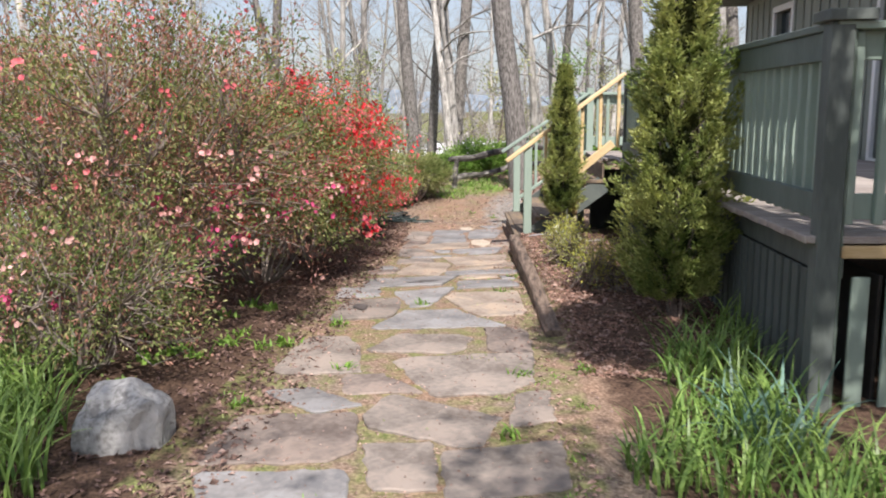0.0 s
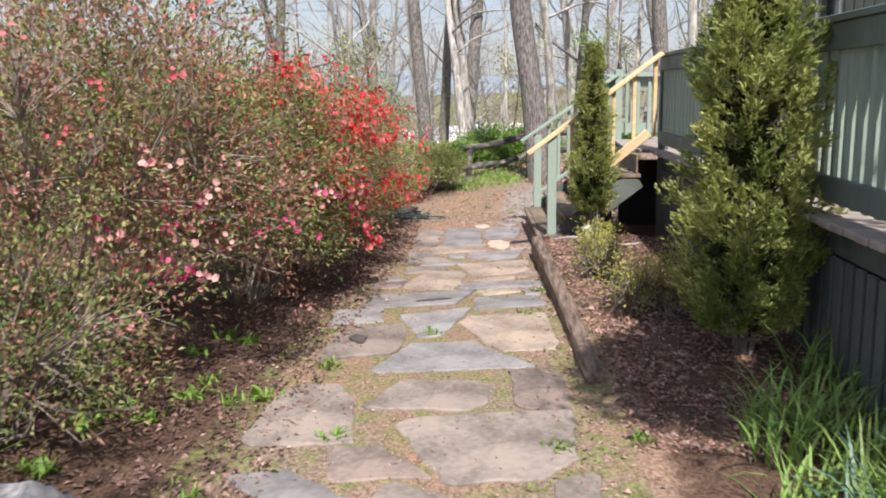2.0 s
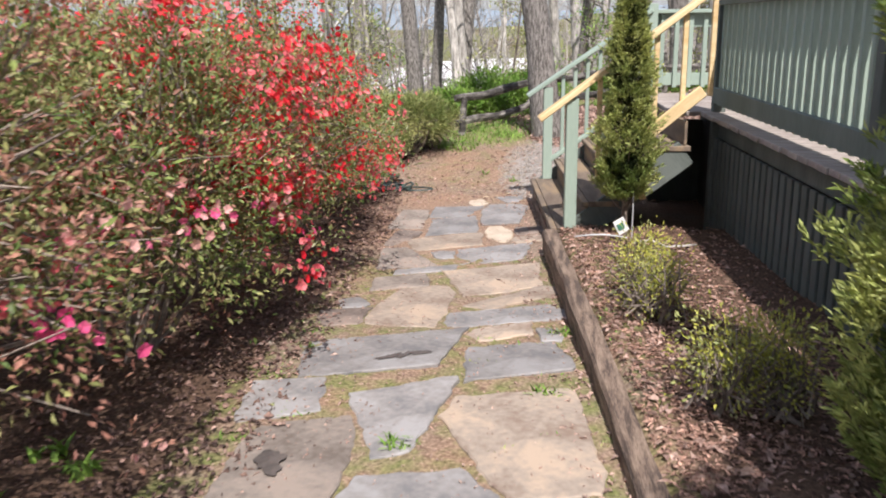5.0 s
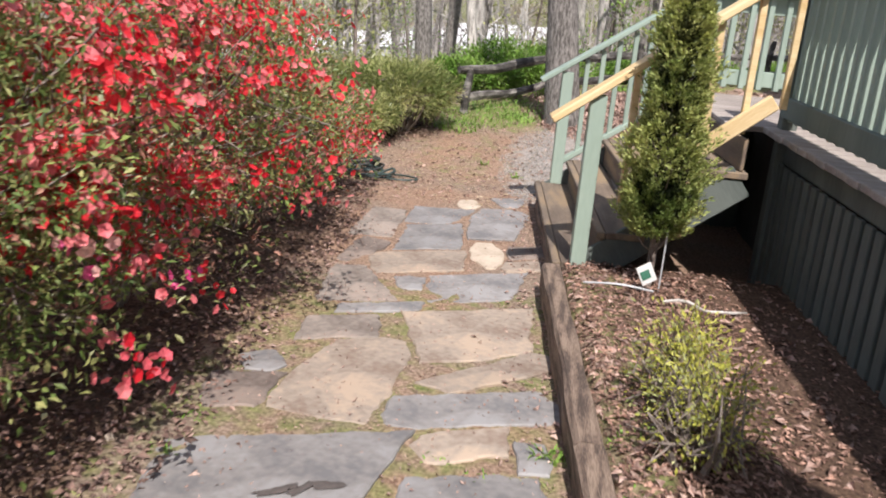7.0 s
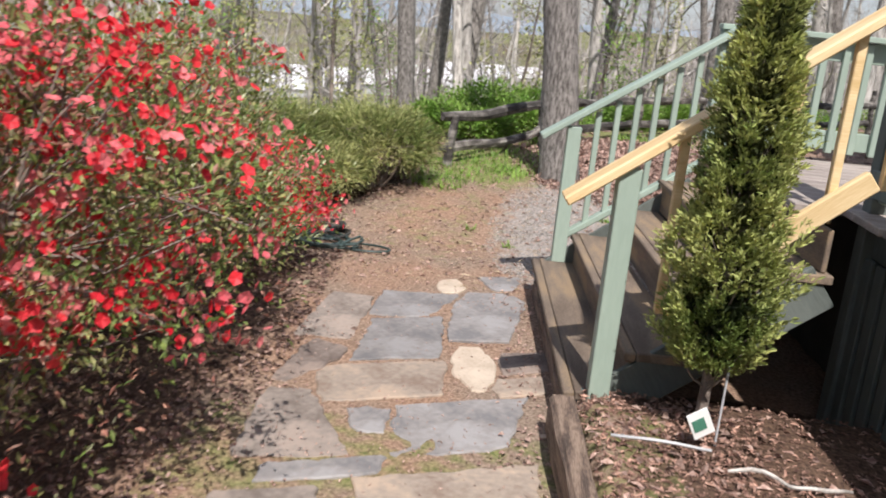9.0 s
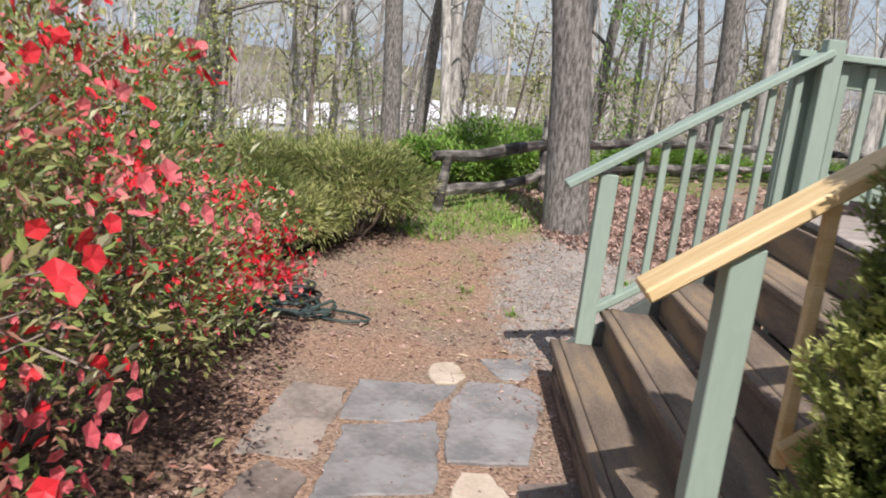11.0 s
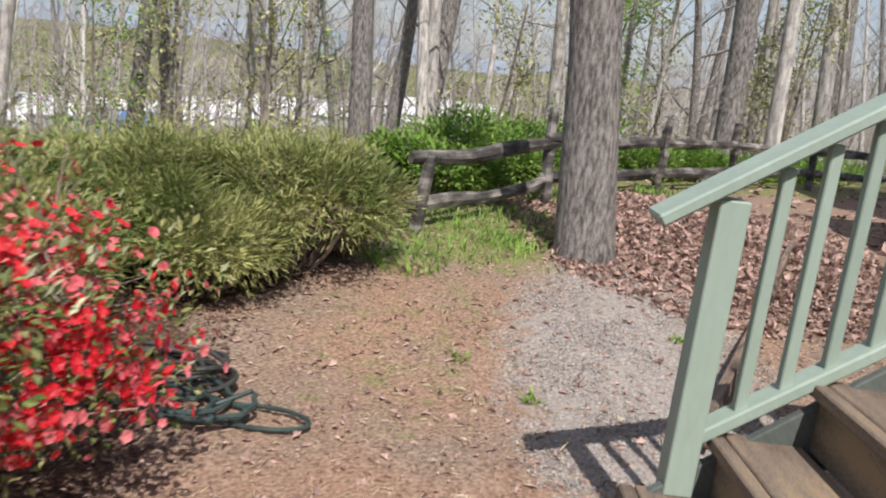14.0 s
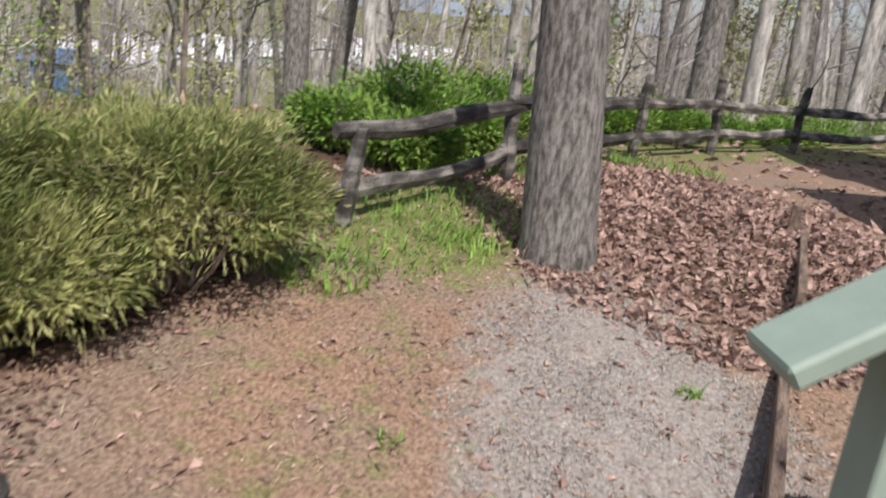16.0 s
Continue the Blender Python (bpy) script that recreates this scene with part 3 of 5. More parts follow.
# ---------------------------------------------------------------- split-rail fence
POSTS = ((-0.18, 14.39), (0.83, 16.07), (2.22, 18.2), (3.44, 19.62), (4.93, 21.05), (7.2, 22.77), (9.65, 24.41))
fence = thing("split_rail_fence", (0, 0, 0), "grey weathered split-rail fence along the wood", "fence")


def rough_log(p, q, r, seed, sag=0.0, flat=0.7):
    p, q = Vector(p), Vector(q)
    d = (q - p).normalized()
    u = d.cross(Vector((0, 0, 1))) if abs(d.z) < 0.9 else Vector((1, 0, 0))
    u.normalize()
    w = d.cross(u)
    bm = bmesh.new()
    rings = []
    n = 12
    for i in range(n + 1):
        t = i / n
        c = p.lerp(q, t) + noise.noise_vector(Vector((t * 3, seed, 2))) * 0.035 - Vector((0, 0, sag * math.sin(t * math.pi)))
        ring = []
        for k in range(7):
            a = k * 2 * math.pi / 7
            rr = r * (1 + 0.35 * noise.noise(Vector((k * 1.7, seed, t * 4)))) * (1 - 0.25 * (2 * t - 1) ** 6)
            ring.append(bm.verts.new(c + u * math.cos(a) * rr * flat + w * math.sin(a) * rr))
        rings.append(ring)
    for r0, r1 in zip(rings, rings[1:]):
        for k in range(7):
            bm.faces.new((r0[k], r0[(k + 1) % 7], r1[(k + 1) % 7], r1[k]))
    bm.faces.new(rings[0][::-1])
    bm.faces.new(rings[-1])
    bmesh.ops.recalc_face_normals(bm, faces=bm.faces[:])
    return bm


for i, (x, y) in enumerate(POSTS):
    b = Vector(on(x, y, -0.2))
    top = 0.86 if i else 0.54
    part("post", rough_log(b, b + Vector((0.03 * (-1) ** i, 0, top + 0.2)), 0.075, i * 3 + 1), M_rail, fence)
for i, ((xa, ya), (xb, yb)) in enumerate(zip(POSTS, POSTS[1:])):
    ea = Vector((xb - xa, yb - ya, 0)).normalized() * 0.14
    for k, h in enumerate((0.58, 0.235)):
        a = Vector(on(xa, ya, h - (0.06 if i == 0 else 0))) - ea
        b = Vector(on(xb, yb, h + (0.02 if k else 0))) + ea
        part("rail", rough_log(a, b, 0.058, i * 7 + k * 3, sag=0.03), M_rail, fence)

# ---------------------------------------------------------------- trees of the wood


def limb(p, d, length, r, rng, up=0.25, wob=0.16, steps=7, tip=0.25):
    """A wandering tapered path."""
    p, d = np.array(p, float), np.array(d, float)
    out = [(*p, r)]
    for i in range(steps):
        d = d + rng.normal(size=3) * wob + np.array([0, 0, up * 0.2])
        d /= np.linalg.norm(d)
        p = p + d * length / steps
        out.append((*p, r * (1 - (1 - tip) * (i + 1) / steps)))
    return out


def tree_meshes(height, r, seed, lean=0.0, limbs=9, low=0.35, twigs=5, burl=False):
    rng = np.random.default_rng(seed)
    trunk = []
    d = np.array([lean, rng.normal() * 0.02, 1.0])
    p = np.array([0, 0, -0.4])
    trunk.append((*p, r * 1.5))
    n = 14
    bend = rng.normal(size=2) * 0.012
    for i in range(n):
        f = (i + 1) / n
        d = d + np.array([*(rng.normal(size=2) * 0.022 + bend), 0])
        seg = 0.5 if i == 0 else (height - 0.1) / (n - 1)
        p = p + d / np.linalg.norm(d) * seg
        trunk.append((*p, r * (1.12 if i == 0 else (1 - 0.78 * f ** 1.2))))
    tr = np.array(trunk)
    paths, fine = [trunk], []
    for k in range(limbs):
        f = low + (0.97 - low) * (k + rng.uniform(0, 0.9)) / limbs
        i = min(int(f * n), n - 1)
        q = tr[i, :3] * (1 - (f * n - i)) + tr[i + 1, :3] * (f * n - i)
        a = rng.uniform(0, 2 * np.pi)
        L = height * rng.uniform(0.16, 0.3) * (1.2 - 0.7 * f)
        rr = tr[i, 3] * rng.uniform(0.28, 0.5)
        lb = limb(q, (np.cos(a), np.sin(a), rng.uniform(0.5, 1.3)), L, rr, rng)
        paths.append(lb)
        for j in range(twigs):
            s = lb[rng.integers(2, len(lb))]
            a2 = a + rng.normal() * 0.9
            tw = limb(s[:3], (np.cos(a2), np.sin(a2), rng.uniform(0.2, 1.2)), L * rng.uniform(0.3, 0.6), max(s[3] * 0.5, 0.008), rng, steps=4, wob=0.22)
            fine.append(tw)
            for j2 in range(3):
                s2 = tw[rng.integers(1, len(tw))]
                fine.append(limb(s2[:3], rng.normal(size=3) + np.array([0, 0, 0.6]), L * rng.uniform(0.12, 0.3), max(s2[3] * 0.5, 0.005), rng, steps=3, wob=0.2))
    return paths, fine


def bare_tree(name, at, height, r, seed, material, label, sides=10, **kw):
    paths, fine = tree_meshes(height, r, seed, **kw)
    t = thing(name, at, label, "tree", group="trees of the wood")
    v, f = tubes(paths[:1], sides)
    me = mesh_of("trunk", v, f, material)
    for p in me.polygons:
        p.use_smooth = True
    part("trunk", me, None, t)
    v, f = tubes(paths[1:], 5)
    part("branching", mesh_of("branching", v, f, material), None, t)
    v, f = tubes(fine, 3)
    part("twig_mass", mesh_of("twigs", v, f, M_fartwig), None, t, kind="stuff")
    return t


# the big oak beside the gravel, with furrowed bark
oak = bare_tree("oak_tree", on(1.06, 14.3), 17, 0.192, 3, M_bark, "large grey-barked oak rising from dry leaves", sides=28, limbs=9, low=0.3, lean=-0.03)
rng = np.random.default_rng(5)
for v in oak.children[0].data.vertices:
    v.co += Vector(v.normal) * 0.012 * noise.noise(Vector((v.co.x * 9, v.co.y * 9, v.co.z * 2.5)))

NEAR_TREES = (
    (-1.75, 22.0, 0.27, 0), (-1.25, 27.5, 0.25, 0), (-4.2, 24.0, 0.12, 1), (-6.5, 27.0, 0.15, 0), (-5.4, 31.0, 0.13, 1),
    (1.6, 27.0, 0.17, 1), (2.6, 31.0, 0.2, 1), (4.3, 23.5, 0.23, 0), (8.6, 30.0, 0.27, 0),
)
protos = []
for k, (hh, rr, lo, lb) in enumerate(((17, 0.17, 0.4, 8), (15, 0.13, 0.3, 9), (18, 0.2, 0.45, 8), (13, 0.09, 0.25, 9), (16, 0.14, 0.35, 9), (9, 0.05, 0.2, 8))):
    protos.append((tree_meshes(hh, rr, 40 + k, limbs=lb + 3, low=lo, twigs=6), rr, k))


def make_proto(k, material, at, label):
    (paths, fine), rr, _ = protos[k]
    t = thing("woodland_tree", at, label, "tree", group="trees of the wood")
    v, f = tubes(paths[:1], 9)
    part("trunk", mesh_of("trunk", v, f, material), None, t)
    v, f = tubes(paths[1:], 4)
    part("branching", mesh_of("branching", v, f, material), None, t)
    v, f = tubes(fine, 3)
    part("twig_mass", mesh_of("twigs", v, f, M_fartwig), None, t, kind="stuff")
    for o in t.children:
        for p in o.data.polygons:
            p.use_smooth = True
    return t


rt = np.random.default_rng(21)
first = {}


def plant(k, x, y, s, rz, pale):
    key = (k, pale)
    where = on(x, y, -0.1)
    if key not in first:
        first[key] = make_proto(k, M_palebark if pale else M_bark, where, "bare pale-grey woodland tree with thin twigs" if pale else "bare dark-barked woodland tree with thin twigs")
        return
    m = pose(*where, 0, 0, rz) @ Matrix.Diagonal((s, s, s * 1.0, 1))
    copy_thing(first[key], m)


for x, y, r, pale in NEAR_TREES:
    k = 2 if r > 0.19 else (0 if r > 0.14 else 1)
    plant(k, x, y, r / protos[k][1], float(rt.uniform(0, 360)), pale)
count = 0
while count < 360:
    y = 19.5 + 110 * rt.uniform(0, 1) ** 1.25
    x = rt.uniform(-0.75, 0.75) * (y + 2) + rt.uniform(-3, 3)
    if y < 23 and -4 < x < 7:
        continue
    if x > 4 and y < 19.5 + (x - 4) * 0.9:
        continue
    k = int(rt.choice(6, p=(0.2, 0.2, 0.15, 0.15, 0.15, 0.15)))
    plant(k, float(x), float(y), float(rt.uniform(0.75, 1.25)), float(rt.uniform(0, 360)), int(rt.random() < 0.68))
    count += 1

# ---------------------------------------------------------------- shrubs


def crown_points(n, rx, ry, rz_, rng, inner=0.55, squash=0.0, lump=0.22, seed=0):
    """Points in an uneven shell, with gaps, and their outward ways."""
    d = rng.normal(size=(n * 2, 3))
    d /= np.linalg.norm(d, axis=1, keepdims=True)
    d = d[d[:, 2] > -0.75][:n]
    lum = np.array([noise.noise(Vector(v.tolist()) * 2.6 + Vector((seed, 0, 0))) for v in d])
    rad = (inner + (1 - inner) * rng.uniform(0, 1, len(d)) ** 0.6) * (1 + lump * 2 * lum)
    p = d * rad[:, None] * np.array([rx, ry, rz_])
    return p, d


def bush(name, at, rx, ry, h, seed, label, mats, n_tips=420, per=12, leaf=0.035, flowers=(), stems=9, twig_tips=120, lift=0.3, group="", category="shrub", buds=0, inner=0.5, ratio=0.42, patchy=1.5, hollow=0.0, skirt=0):
    rng = np.random.default_rng(seed)
    t = thing(name, at, label, category, group)
    cz = h * (0.5 + lift * 0.12)
    n_tips = int(n_tips * 1.35)
    tips, dirs = crown_points(n_tips, rx, ry, h - cz, rng, seed=seed, inner=inner)
    tips = tips + np.array([0, 0, cz])
    tips[:, 2] = np.maximum(tips[:, 2], 0.10 + 0.25 * rng.random(len(tips)))
    if skirt:
        sa, sr = rng.uniform(0, 2 * np.pi, skirt), rng.uniform(0.45, 1.0, skirt)
        low = np.stack([np.cos(sa) * sr * rx, np.sin(sa) * sr * ry, rng.uniform(0.04, 0.42, skirt) * h * (0.5 + 0.5 * sr)], 1)
        tips = np.concatenate([tips, low])
        dirs = np.concatenate([dirs, np.stack([np.cos(sa), np.sin(sa), rng.uniform(-0.2, 0.8, skirt)], 1)])
    if hollow:
        gap = (tips[:, 2] < h * (hollow + 0.1 * np.hypot(tips[:, 0] / rx, tips[:, 1] / ry)) * (1 + 0.9 * np.array([noise.noise(Vector((q[0] * 3, q[1] * 3, seed))) for q in tips]))) & (rng.random(len(tips)) < 0.97)
        tips, dirs = tips[~gap], dirs[~gap]
    paths = []
    heads = []
    for s in range(stems):
        a = s * 2 * np.pi / stems + rng.normal() * 0.3
        e = np.array([np.cos(a) * rx * 0.55, np.sin(a) * ry * 0.55, cz * rng.uniform(0.8, 1.2)])
        b = np.array([np.cos(a) * 0.08, np.sin(a) * 0.08, -0.05])
        m = (b + e) / 2 + rng.normal(size=3) * 0.05
        paths.append([(*b, 0.016), (*((b + m) / 2 + rng.normal(size=3) * 0.02), 0.014), (*m, 0.012), (*((m + e) / 2 + rng.normal(size=3) * 0.03), 0.009), (*e, 0.007)])
        heads += [m, (m + e) / 2, e]
    heads = np.array(heads)
    for i in rng.choice(len(tips), min(twig_tips, len(tips)), replace=False):
        q = tips[i]
        s = heads[np.argmin(np.linalg.norm(heads - q * 0.8, axis=1))]
        mid = (s + q) / 2 + rng.normal(size=3) * 0.05
        paths.append([(*s, 0.006), (*mid, 0.0045), (*(q + dirs[i] * 0.02), 0.0025)])
    v, f = tubes(paths, 4)
    part("stem_work", mesh_of("stems", v, f, M_twig), None, t, kind="stuff")
    rep = np.repeat(np.arange(len(tips)), per)
    jit = rng.normal(size=(len(rep), 3))
    lp = tips[rep] + jit * 0.045
    ld = dirs[rep] * 0.6 + jit * 0.7 + np.array([0, 0, 0.35])
    which = rng.choice(len(mats), len(tips), p=[w for _, w in mats])[rep]
    for k, (m, _) in enumerate(mats):
        s = which == k
        if s.any():
            part("foliage", leaves("foliage", lp[s], ld[s], leaf, leaf * ratio, m, rng), None, t, kind="stuff")
    if buds:
        i = rng.choice(len(tips), buds)
        bp = tips[i] * np.array([1.04, 1.04, 1.02]) + rng.normal(size=(buds, 3)) * 0.03
        part("foliage", leaves("buds", bp, dirs[i] + np.array([0, 0, 1.2]), 0.036, 0.016, M_bud, rng), None, t, kind="stuff")
    for m, n, size, where in flowers:
        ok = where(tips)
        pool = np.nonzero(ok)[0]
        if not len(pool):
            continue
        wt = np.array([max(0.03, 0.5 + patchy * noise.noise(Vector((q * 2.6).tolist()) + Vector((seed, 5, 0)))) for q in tips[pool]])
        i = np.repeat(rng.choice(pool, max(n // 6, 1), p=wt / wt.sum()), 6)
        n = len(i)
        fp = tips[i] * np.array([1.05, 1.05, 1.02]) + rng.normal(size=(n, 3)) * np.array([0.045, 0.045, 0.03])
        fd = dirs[i] + rng.normal(size=(n, 3)) * 0.5 + np.array([0.1, -0.2, 0.3])
        part("blossom", blossoms("blossoms", fp, fd, size, m, rng), None, t, kind="stuff")
    return t


anyw = lambda p: p[:, 2] > -9
AZ = "azaleas along the path"
bush("azalea", on(-1.50, 4.1), 1.3, 1.15, 2.15, 11, "large sparse azalea with rusty new leaves and coral and pink blooms", ((M_azolive, 0.38), (M_azrusty, 0.42), (M_azleaf, 0.20)),
     n_tips=2000, per=15, leaf=0.033, stems=14, twig_tips=420, group=AZ, inner=0.3, lift=0.3, hollow=0.24, skirt=260,
     flowers=((M_pink, 430, 0.036, lambda p: p[:, 2] < 1.2), (M_coral, 480, 0.034, lambda p: p[:, 2] > 0.8), (M_magenta, 110, 0.04, lambda p: (p[:, 2] < 0.9) & (p[:, 0] > 0))))
bush("azalea", on(-1.45, 3.15), 0.85, 0.70, 0.95, 18, "low twiggy azalea with rusty leaves and few pink blooms", ((M_azolive, 0.3), (M_azrusty, 0.25), (M_azleaf, 0.45)),
     n_tips=620, per=12, leaf=0.03, stems=16, twig_tips=300, group=AZ, inner=0.2, lift=0.2, hollow=0.16, skirt=300, flowers=((M_pink, 48, 0.036, anyw), (M_magenta, 24, 0.038, anyw)))
bush("azalea", on(-2.9, 5.3), 1.3, 1.3, 2.1, 12, "tall twiggy azalea with olive leaves behind the others", ((M_azolive, 0.6), (M_azrusty, 0.25), (M_azleaf, 0.15)),
     n_tips=1300, per=13, leaf=0.034, stems=12, twig_tips=300, group=AZ, inner=0.3, flowers=((M_coral, 90, 0.05, anyw),))
bush("azalea", on(-1.22, 5.9), 1.0, 1.0, 1.75, 13, "dense green azalea with few magenta and pink blooms", ((M_azleaf, 0.45), (M_azolive, 0.45), (M_azrusty, 0.10)),
     n_tips=1700, per=14, leaf=0.034, stems=12, twig_tips=260, group=AZ, buds=600, inner=0.4, hollow=0.14, skirt=260,
     flowers=((M_magenta, 80, 0.045, lambda p: p[:, 2] < 1.0), (M_pink, 70, 0.045, lambda p: p[:, 2] < 1.0), (M_red, 2100, 0.043, lambda p: (p[:, 1] > -0.15) & (p[:, 2] > 0.25)), (M_coral, 2700, 0.042, lambda p: (p[:, 1] > -0.15) & (p[:, 2] > 0.4))))
bush("azalea", on(-1.25, 7.5), 1.05, 1.05, 1.9, 14, "azalea covered with scarlet blooms", ((M_azleaf, 0.42), (M_azolive, 0.38), (M_azrusty, 0.20)),
     n_tips=1500, per=11, leaf=0.032, stems=12, twig_tips=240, group=AZ, buds=600, inner=0.45, patchy=2.6, hollow=0.12, skirt=260,
     flowers=((M_red, 2300, 0.040, anyw), (M_coral, 2300, 0.038, anyw)))
bush("azalea", on(-1.26, 9.15), 0.82, 0.80, 1.56, 15, "scarlet azalea with pale green leaf buds", ((M_azleaf, 0.55), (M_azolive, 0.45)),
     n_tips=1300, per=13, leaf=0.032, stems=12, twig_tips=220, group=AZ, buds=2600, inner=0.45, patchy=3.0, hollow=0.14, skirt=160,
     flowers=((M_red, 700, 0.034, lambda p: p[:, 2] > 0.5), (M_coral, 600, 0.034, lambda p: p[:, 2] > 0.5)))
bush("azalea", on(-1.2, 10.5), 0.66, 0.55, 1.0, 16, "small loose scarlet azalea at the end of the row", ((M_azleaf, 0.5), (M_azolive, 0.5)),
     n_tips=420, per=9, leaf=0.034, stems=9, twig_tips=160, group=AZ, buds=200, inner=0.4, patchy=2.6,
     flowers=((M_red, 1100, 0.036, anyw), (M_coral, 1300, 0.036, anyw)))
bush("azalea", on(-2.8, 8.2), 1.2, 1.4, 1.9, 17, "tall open azalea with scattered red blooms behind the row", ((M_azolive, 0.7), (M_azleaf, 0.3)),
     n_tips=800, per=8, leaf=0.034, stems=11, twig_tips=260, group=AZ, buds=300, inner=0.35, flowers=((M_red, 260, 0.055, lambda p: p[:, 2] > 1.0),))

BB = "yellow-green shrubs before the fence"
for i, (x, y, rx, ry, h) in enumerate(((-0.82, 13.29, 0.6, 0.55, 0.75), (-1.62, 12.91, 0.58, 0.56, 0.71), (-2.16, 12.24, 0.69, 0.64, 0.71), (-1.75, 11.75, 0.42, 0.4, 0.66), (-1.2, 12.65, 0.40, 0.38, 0.52))):
    bush("nandina_shrub", on(x, y), rx, ry, h, 31 + i, "low arching shrub with narrow yellow-green leaves", ((M_bamboo, 0.8), (M_azleaf, 0.2)),
         n_tips=850 if i < 3 else 450, per=22, leaf=0.062, ratio=0.16, stems=14, twig_tips=160, group=BB, inner=0.45, lift=0.12, hollow=0.36)
for i, (x, y, s) in enumerate(((0.03, 17.09, 1.0), (0.83, 18.09, 0.9), (0.34, 19.53, 0.9), (1.2, 20.14, 1.1), (2.38, 20.32, 1.0), (6.2, 23.95, 1.3), (8.65, 26.68, 1.5), (0.1, 15.9, 0.5), (0.45, 16.9, 0.6), (-0.5, 16.4, 0.5), (3.0, 20.2, 0.7), (4.3, 21.8, 0.8), (5.6, 23.0, 0.7), (2.3, 19.6, 0.6))):
    bush("woodland_shrub", on(x, y), 0.72 * s, 0.6 * s, 0.66 * s, 51 + i, "bright green leafy shrub at the edge of the wood", ((M_sprout, 0.8), (M_azleaf, 0.2)),
         n_tips=420, per=9, leaf=0.06, stems=9, twig_tips=80, group="shrubs beyond the fence", inner=0.3, lift=0.1)
for i, (x, y, s) in enumerate(((1.42, 6.35, 0.17), (1.52, 5.25, 0.15), (1.38, 6.72, 0.14), (1.70, 5.22, 0.12))):
    bush("low_shrub", on(x, y), s, s, s * 1.15, 71 + i, "small twiggy shrub with yellow-green leaves in the mulch", ((M_yellow, 0.65), (M_bamboo, 0.35)),
         n_tips=130, per=7, leaf=0.024, stems=8, twig_tips=60, group="low shrubs in the bed", inner=0.3, lift=0.1)


def arborvitae(at, h, r, seed, label, trunk_h=0.25, n=5200, double=False, rag=0.8):
    rng = np.random.default_rng(seed)
    t = thing("arborvitae", at, label, "shrub", group="arborvitae by the deck")
    paths = [[(0, 0, -0.1, 0.026), (0.01, 0.01, h * 0.3, 0.022), (0, 0.02, h * 0.7, 0.016), (0, 0, h * 0.96, 0.004)]]
    if double:
        paths += [[(0.03, -0.02, -0.1, 0.016), (0.08, -0.05, h * 0.2, 0.013), (0.12, -0.03, h * 0.5, 0.007)], [(-0.02, 0, -0.1, 0.013), (-0.09, 0.02, h * 0.2, 0.011), (-0.14, 0.0, h * 0.45, 0.006)]]
    f = rng.uniform(0, 1, n) ** 1.15
    a = rng.uniform(0, 2 * np.pi, n)
    z = trunk_h + (h - trunk_h) * f
    prof = np.interp(f, (0, 0.08, 0.25, 0.6, 0.85, 1.0), (0.55, 0.92, 1.0, 0.68, 0.33, 0.03))
    lum = np.array([noise.noise(Vector((math.cos(q) * 2.4, math.sin(q) * 2.4, w * (4.6 if h > 2 else 8.0) + seed))) for q, w in zip(a, z)])
    rad = r * prof * (1 + rag * lum) * (0.45 + 0.55 * rng.uniform(0, 1, n) ** 0.45)
    p = np.stack([np.cos(a) * rad, np.sin(a) * rad, z], 1)
    out = np.stack([np.cos(a), np.sin(a), np.full(n, 1.25)], 1)
    for i in rng.choice(n, 150, replace=False):
        b = np.array([0, 0, max(z[i] - rad[i] * 0.9, 0.08)])
        paths.append([(*b, 0.007), (*((b + p[i]) / 2 + np.array([0, 0, -0.02])), 0.004), (*p[i], 0.002)])
    v, fc = tubes(paths, 5)
    part("stem_work", mesh_of("stems", v, fc, M_twig), None, t, kind="stuff")
    per = 11
    rep = np.repeat(np.arange(n), per)
    u = rng.uniform(-1, 1, len(rep))
    side = np.stack([-np.sin(a), np.cos(a), np.zeros(n)], 1)
    tw = rng.uniform(0, np.pi, n)
    fan = side * np.cos(tw)[:, None] + np.stack([np.cos(a), np.sin(a), np.zeros(n)], 1) * np.sin(tw)[:, None]
    o = out / np.linalg.norm(out, axis=1, keepdims=True)
    base = p[rep] + o[rep] * (rng.uniform(0, 0.065, len(rep)))[:, None] + fan[rep] * (u * 0.018)[:, None]
    dd = o[rep] + fan[rep] * (u * 0.9)[:, None] + rng.normal(size=(len(rep), 3)) * 0.32
    # leaves deep in the crown get the dark copy as painted shade
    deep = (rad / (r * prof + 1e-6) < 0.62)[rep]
    part("foliage", leaves("foliage", base[~deep], dd[~deep], 0.040 if h > 2 else 0.028, 0.012 if h > 2 else 0.0105, M_arb, rng), None, t, kind="stuff")
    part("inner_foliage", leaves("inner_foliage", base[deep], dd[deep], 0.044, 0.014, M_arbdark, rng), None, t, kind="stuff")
    return t


arborvitae(on(2.01, 4.50), 2.95, 0.255, 81, "tall dark green arborvitae leaning loosely before the deck", trunk_h=0.13, n=6400, double=True, rag=1.25)
arborvitae(on(1.46, 8.32, -0.03), 1.85, 0.165, 82, "narrow young arborvitae beside the steps", trunk_h=0.30, n=3300, rag=1.1)


